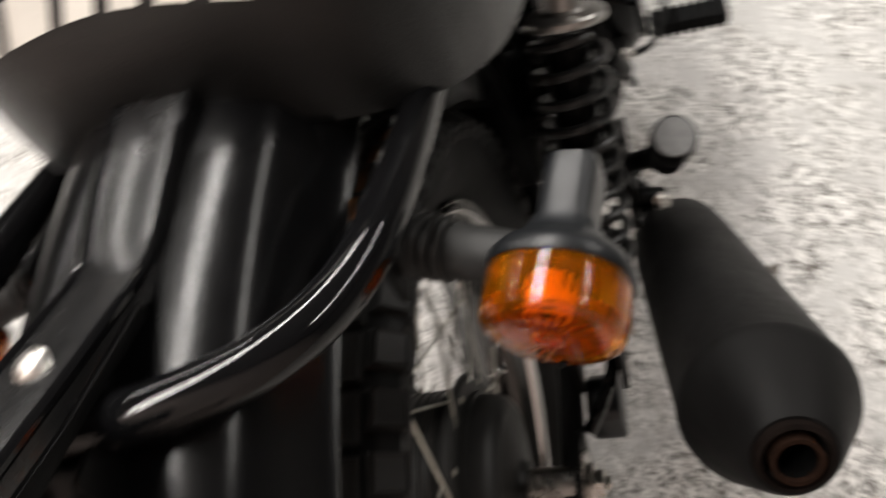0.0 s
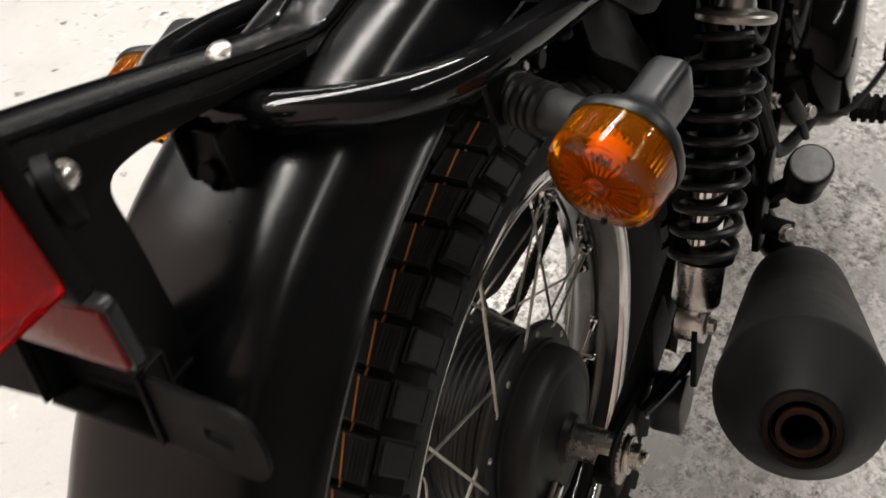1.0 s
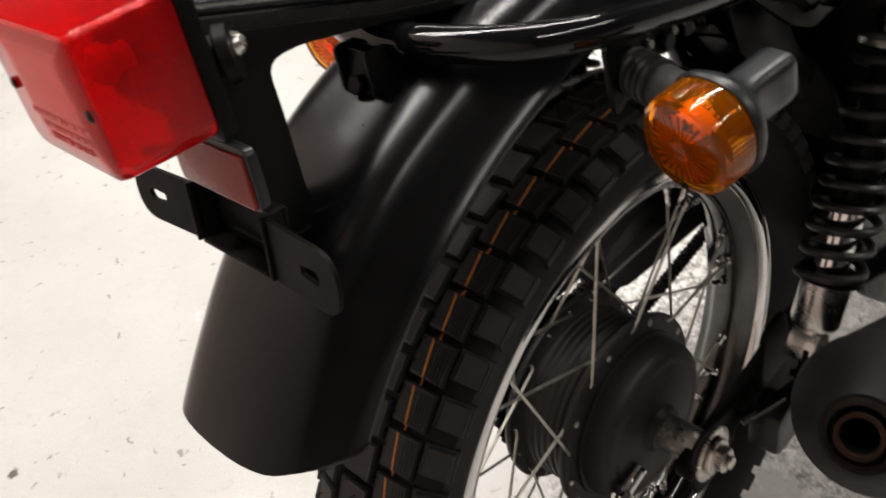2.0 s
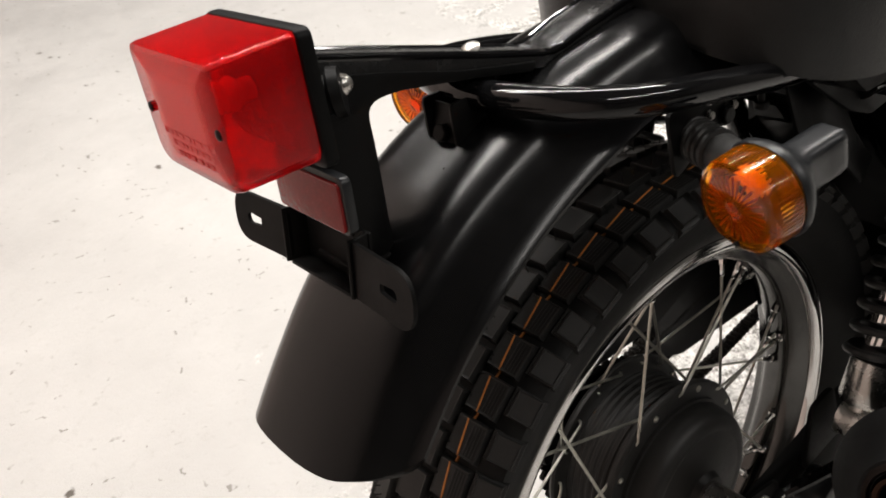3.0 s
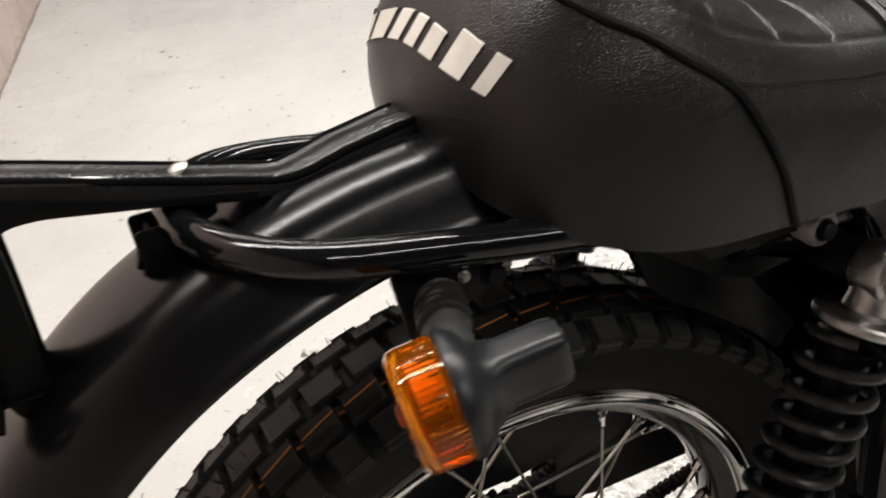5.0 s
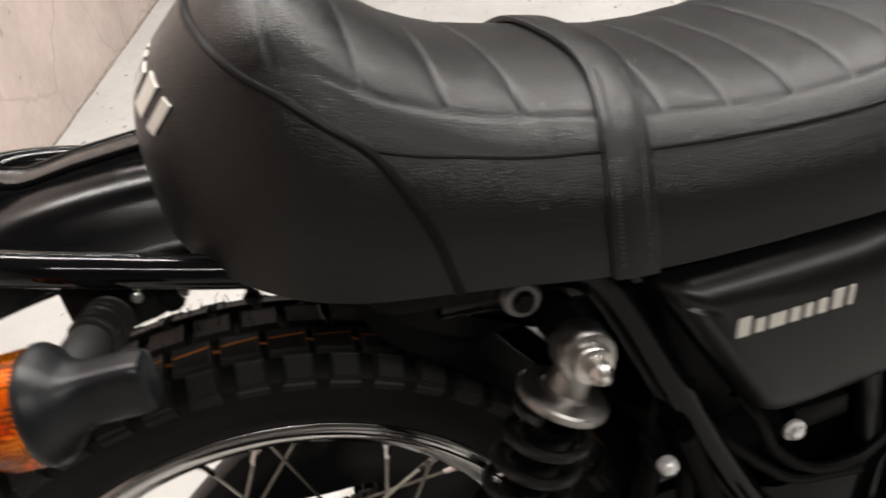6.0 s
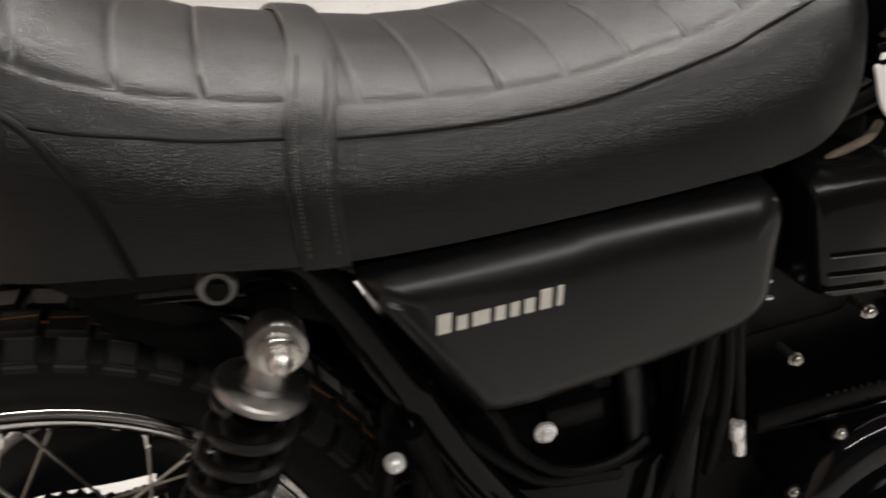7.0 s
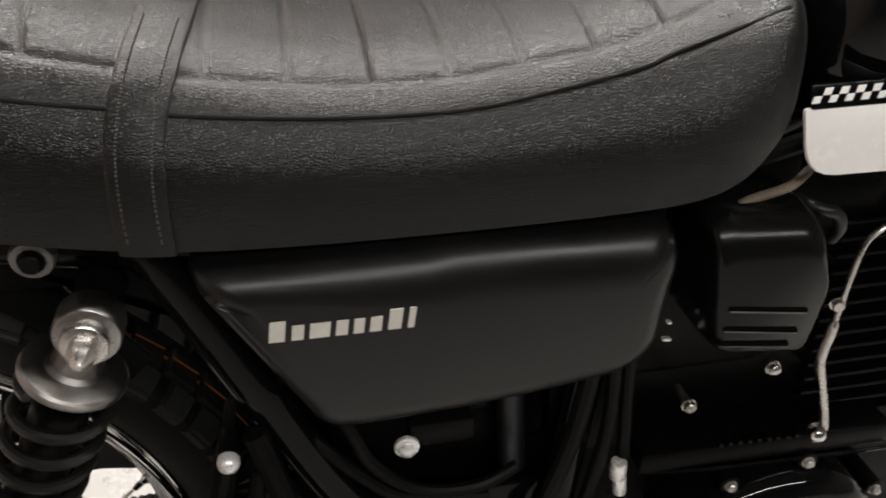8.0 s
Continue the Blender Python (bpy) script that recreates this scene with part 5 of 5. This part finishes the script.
def engine_side():
    eng = part("engine", join(moved(box(0.40, 0.17, 0.24, 0.02), pose(0.68, 0, 0.0)), moved(box(0.24, 0.17, 0.30, 0.015), pose(0.62, 0, 0.18))), ENGINE, bike, "black engine case with bright bolts")
    # round clutch cover rim at the lower edge
    part("clutch_cover", rod((0.68, -0.08, 0.005), (0.68, -0.145, 0.005), [(0, 0.086), (0.7, 0.086), (0.8, 0.0845), (0.9, 0.079), (0.97, 0.068), (1, 0.04)], 60), GLOSS, eng, "gloss black round engine cover")
    for k in range(9):
        a = radians(82.3 + 38.7 * k)
        p = Vector((0.68 + 0.092 * math.cos(a), -0.128, 0.005 + 0.092 * math.sin(a)))
        part("cover_lug", cylinder(p + Vector((0, 0.04, 0)), p, 0.008), ENGINE, eng)
        part("cover_bolt", hexagon(p, (0, -1, 0), 0.0040, 0.0040, 0.001), STEEL, eng, "bright cover bolt")
    part("generator_cover", rod((0.70, -0.08, -0.075), (0.70, -0.196, -0.075), [(0, 0.115), (0.6, 0.113), (0.82, 0.108), (0.93, 0.096), (0.98, 0.078), (1, 0.04)], 60), FRAME, eng, "gloss black lower engine cover")
    part("case_ledge", moved(box(0.20, 0.04, 0.020, 0.004), pose(0.66, -0.105, 0.112, 0, 2)), ENGINE, eng)
    for k in range(9):
        part("ledge_rib", moved(box(0.0042, 0.010, 0.004, 0.001, 1), pose(0.620 + 0.0075 * k, -0.121, 0.1235 - 0.0003 * k)), ENGINE, eng)
    part("case_seam", tube([(0.56, -0.122, 0.106), (0.62, -0.1265, 0.1035), (0.70, -0.1265, 0.0995), (0.76, -0.1265, 0.097)], 0.0016, 8), GLOSS, eng)
    for p, m in (((0.5905, -0.122, 0.1652), SPOKE), ((0.6426, -0.1301, 0.1963), STEEL), ((0.703, -0.0934, 0.1014), BRASS)):
        part("case_bolt", join(cylinder(Vector(p) + Vector((0, 0.02, 0)), p, 0.0030), hexagon(p, (0, -1, 0), 0.0044, 0.005, 0.001)), m, eng, "small plated bolt")
    # finned cylinder
    cyl = part("cylinder", moved(box(0.10, 0.10, 0.22, 0.01), pose(0.78, 0, 0.20)), ENGINE, bike, "black finned engine cylinder")
    for k in range(14):
        part("cooling_fin", moved(box(0.155, 0.19, 0.003, 0.0012, 1), pose(0.775, 0, 0.105 + 0.0135 * k)), ENGINE, cyl)
    part("oil_pipe", sweep(smooth_path([(0.703, -0.120, 0.112), (0.7035, -0.120, 0.125), (0.696, -0.120, 0.153), (0.6865, -0.120, 0.186), (0.6885, -0.120, 0.210), (0.690, -0.120, 0.231),
                                        (0.692, -0.120, 0.256), (0.697, -0.119, 0.280), (0.712, -0.116, 0.2905), (0.745, -0.10, 0.296)]), lambda q: 0.0034 if q < 0.5 else 0.0021, 10), STEEL, eng, "dull steel oil pipe")
    part("pipe_union", hexagon((0.6985, -0.1180, 0.1165), (0, -1, 0.2), 0.0066, 0.008, 0.002), CHROME, eng)
    part("pipe_union", hexagon((0.688, -0.119, 0.234), (-0.3, -1, 0), 0.0042, 0.005), STEEL, eng)
    # side throttle cover
    out = [(0.5710, 0.325), (0.581, 0.3305), (0.635, 0.3260), (0.6450, 0.317), (0.6560, 0.272), (0.647, 0.2255), (0.582, 0.2335), (0.5755, 0.264)]
    base = rounded(out, 0.008, 4)
    rings = []
    for inset, y in ((0.0, -0.10), (0.0, -0.128), (0.002, -0.136), (0.006, -0.144), (0.012, -0.150), (0.020, -0.1538), (0.030, -0.1555)):
        cx, cz = 0.614, 0.285
        rings.append([(x + (cx - x) * inset / 0.17, y, z + (cz - z) * inset / 0.045 * (1.0 if z > cz else 0.12)) for x, z in base])
    cover = part("throttle_cover", grid_rings(rings), COVER, bike, "glossy black cover with three slots", 60)
    for x0, z0, x1, z1, lip in ((0.5855, 0.2685, 0.6385, 0.2600, 0.0008), (0.5845, 0.2540, 0.6350, 0.2455, 0.0006), (0.5825, 0.2430, 0.6310, 0.2355, 0.0004)):
        h = 0.0030
        # no opening is cut: a black strip paints the shade inside the slot
        part("slot_shade", slab(rounded([(x0, z0), (x1, z1), (x1, z1 + h), (x0, z0 + h)], 0.0012, 3), -0.1562, -0.150, 0.0003), SOOT_AND_SHADE, cover)
        # pale strip that paints the highlight on the slot's gloss edge
        part("slot_lip_glint", slab([(x0 + 0.001, z0 - lip), (x1 - 0.001, z1 - lip), (x1 - 0.001, z1), (x0 + 0.001, z0)], -0.1568, -0.150, 0.0002), DULL, cover)
    # tank with its white plate
    rings = []
    for x, w, z0, z1 in ((0.640, 0.090, 0.365, 0.46), (0.648, 0.112, 0.352, 0.49), (0.67, 0.128, 0.345, 0.53), (0.75, 0.14, 0.34, 0.57), (0.90, 0.14, 0.345, 0.58), (1.02, 0.11, 0.36, 0.56), (1.06, 0.05, 0.40, 0.5)):
        row = []
        for k in range(40):
            a = 2 * math.pi * k / 40
            c, s = math.cos(a), math.sin(a)
            row.append((x, -math.copysign(abs(c) ** 0.6, c) * w, (z0 + z1) / 2 + math.copysign(abs(s) ** 0.7, s) * (z1 - z0) / 2))
        rings.append(row)
    tank = part("fuel_tank", grid_rings(rings), GLOSS, bike, "gloss black fuel tank with a white checkered panel", 50)
    slope = pose(0, -0.1405, 0.372, -14) @ pose(0, 0.1405, -0.372)
    part("white_panel", moved(slab(rounded([(0.6195, 0.3862), (0.80, 0.3862), (0.80, 0.344), (0.623, 0.3475)], [0.003, 0.01, 0.01, 0.018], 5), -0.142, -0.139, 0.0006), slope), WHITE, tank, "white enamel panel")
    part("black_band", moved(slab(rounded([(0.6225, 0.3985), (0.80, 0.3985), (0.80, 0.3850), (0.6225, 0.3850)], 0.002, 3), -0.1424, -0.1395, 0.0004), slope), GLOSS, tank)
    for r in range(2):
        for k in range(13):
            x = 0.6225 + 0.0049 * (2 * k + (r % 2)) + 0.0016 * r
            z = 0.3886 + 0.0042 * r
            part("checker", moved(slab([(x, z), (x + 0.0045, z), (x + 0.0060, z + 0.0038), (x + 0.0015, z + 0.0038)], -0.1430, -0.1424, 0.0), slope), WHITE, tank)
    # hoses, cables and dark clutter below the side cover
    hoses = [([(0.345, -0.118, 0.212), (0.358, -0.125, 0.189), (0.371, -0.126, 0.156), (0.401, -0.127, 0.129), (0.44, -0.125, 0.122), (0.470, -0.12, 0.130)], 0.0045),
             ([(0.325, -0.112, 0.185), (0.346, -0.118, 0.162), (0.367, -0.12, 0.138), (0.393, -0.119, 0.116), (0.45, -0.115, 0.10)], 0.0050),
             ([(0.515, -0.13, 0.22), (0.505, -0.13, 0.16), (0.49, -0.125, 0.10), (0.47, -0.12, 0.04)], 0.0065),
             ([(0.53, -0.128, 0.23), (0.53, -0.128, 0.16), (0.52, -0.122, 0.08)], 0.0050),
             ([(0.56, -0.115, 0.345), (0.60, -0.125, 0.352), (0.66, -0.128, 0.372), (0.70, -0.12, 0.40)], 0.0060),
             ([(0.555, -0.11, 0.34), (0.55, -0.12, 0.30), (0.545, -0.118, 0.22), (0.55, -0.115, 0.12)], 0.0050)]
    for pts, r in hoses:
        part("hose", tube(pts, r, 10), HOSE, bike, "black rubber hose")
    part("tan_hose", tube([(0.570, -0.100, 0.320), (0.584, -0.130, 0.323), (0.603, -0.130, 0.328), (0.626, -0.130, 0.334), (0.645, -0.118, 0.337)], 0.0030, 10), TAN, bike, "thin tan rubber hose")
    part("breather_elbow", tube([(0.640, -0.118, 0.318), (0.650, -0.130, 0.3160), (0.661, -0.131, 0.312), (0.666, -0.130, 0.302), (0.667, -0.124, 0.290)], 0.0042, 12), HOUSING, bike, "grey plastic breather elbow")
    for z, w in ((0.2205, 0.006), (0.2345, 0.003)):
        part("wire_terminal", moved(box(w, 0.004, 0.0022, 0.0005, 1), pose(0.5700, -0.1155, z, 0, 8)), ZINC, bike, "small bright wire terminal")
    part("regulator", join(moved(box(0.06, 0.03, 0.055, 0.004), pose(0.425, -0.085, 0.195)), moved(box(0.045, 0.02, 0.02, 0.003), pose(0.42, -0.10, 0.16))), POWDER, bike, "dark electrical box")
    part("starter_can", cylinder((0.474, -0.094, 0.104), (0.469, -0.094, 0.215), 0.010, 0.002), HOUSING, bike, "dull grey cylinder")
    part("hose_clip", join(cylinder((0.545, -0.121, 0.104), (0.545, -0.121, 0.120), 0.0060, 0.001), cylinder((0.548, -0.121, 0.088), (0.547, -0.121, 0.104), 0.0048, 0.001)), ZINC, bike, "bright hose clip")


rear = rear_wheel()
rear_fender()
tail_loop()
tail_bracket()
tail_light()
for s in (-1, 1):
    indicator(s)
    shock(s)
    side_panel(s)
swingarm()
chain()
muffler()
rider_peg()
seat()
frame_tubes()
engine_side()
tread(rear[0])
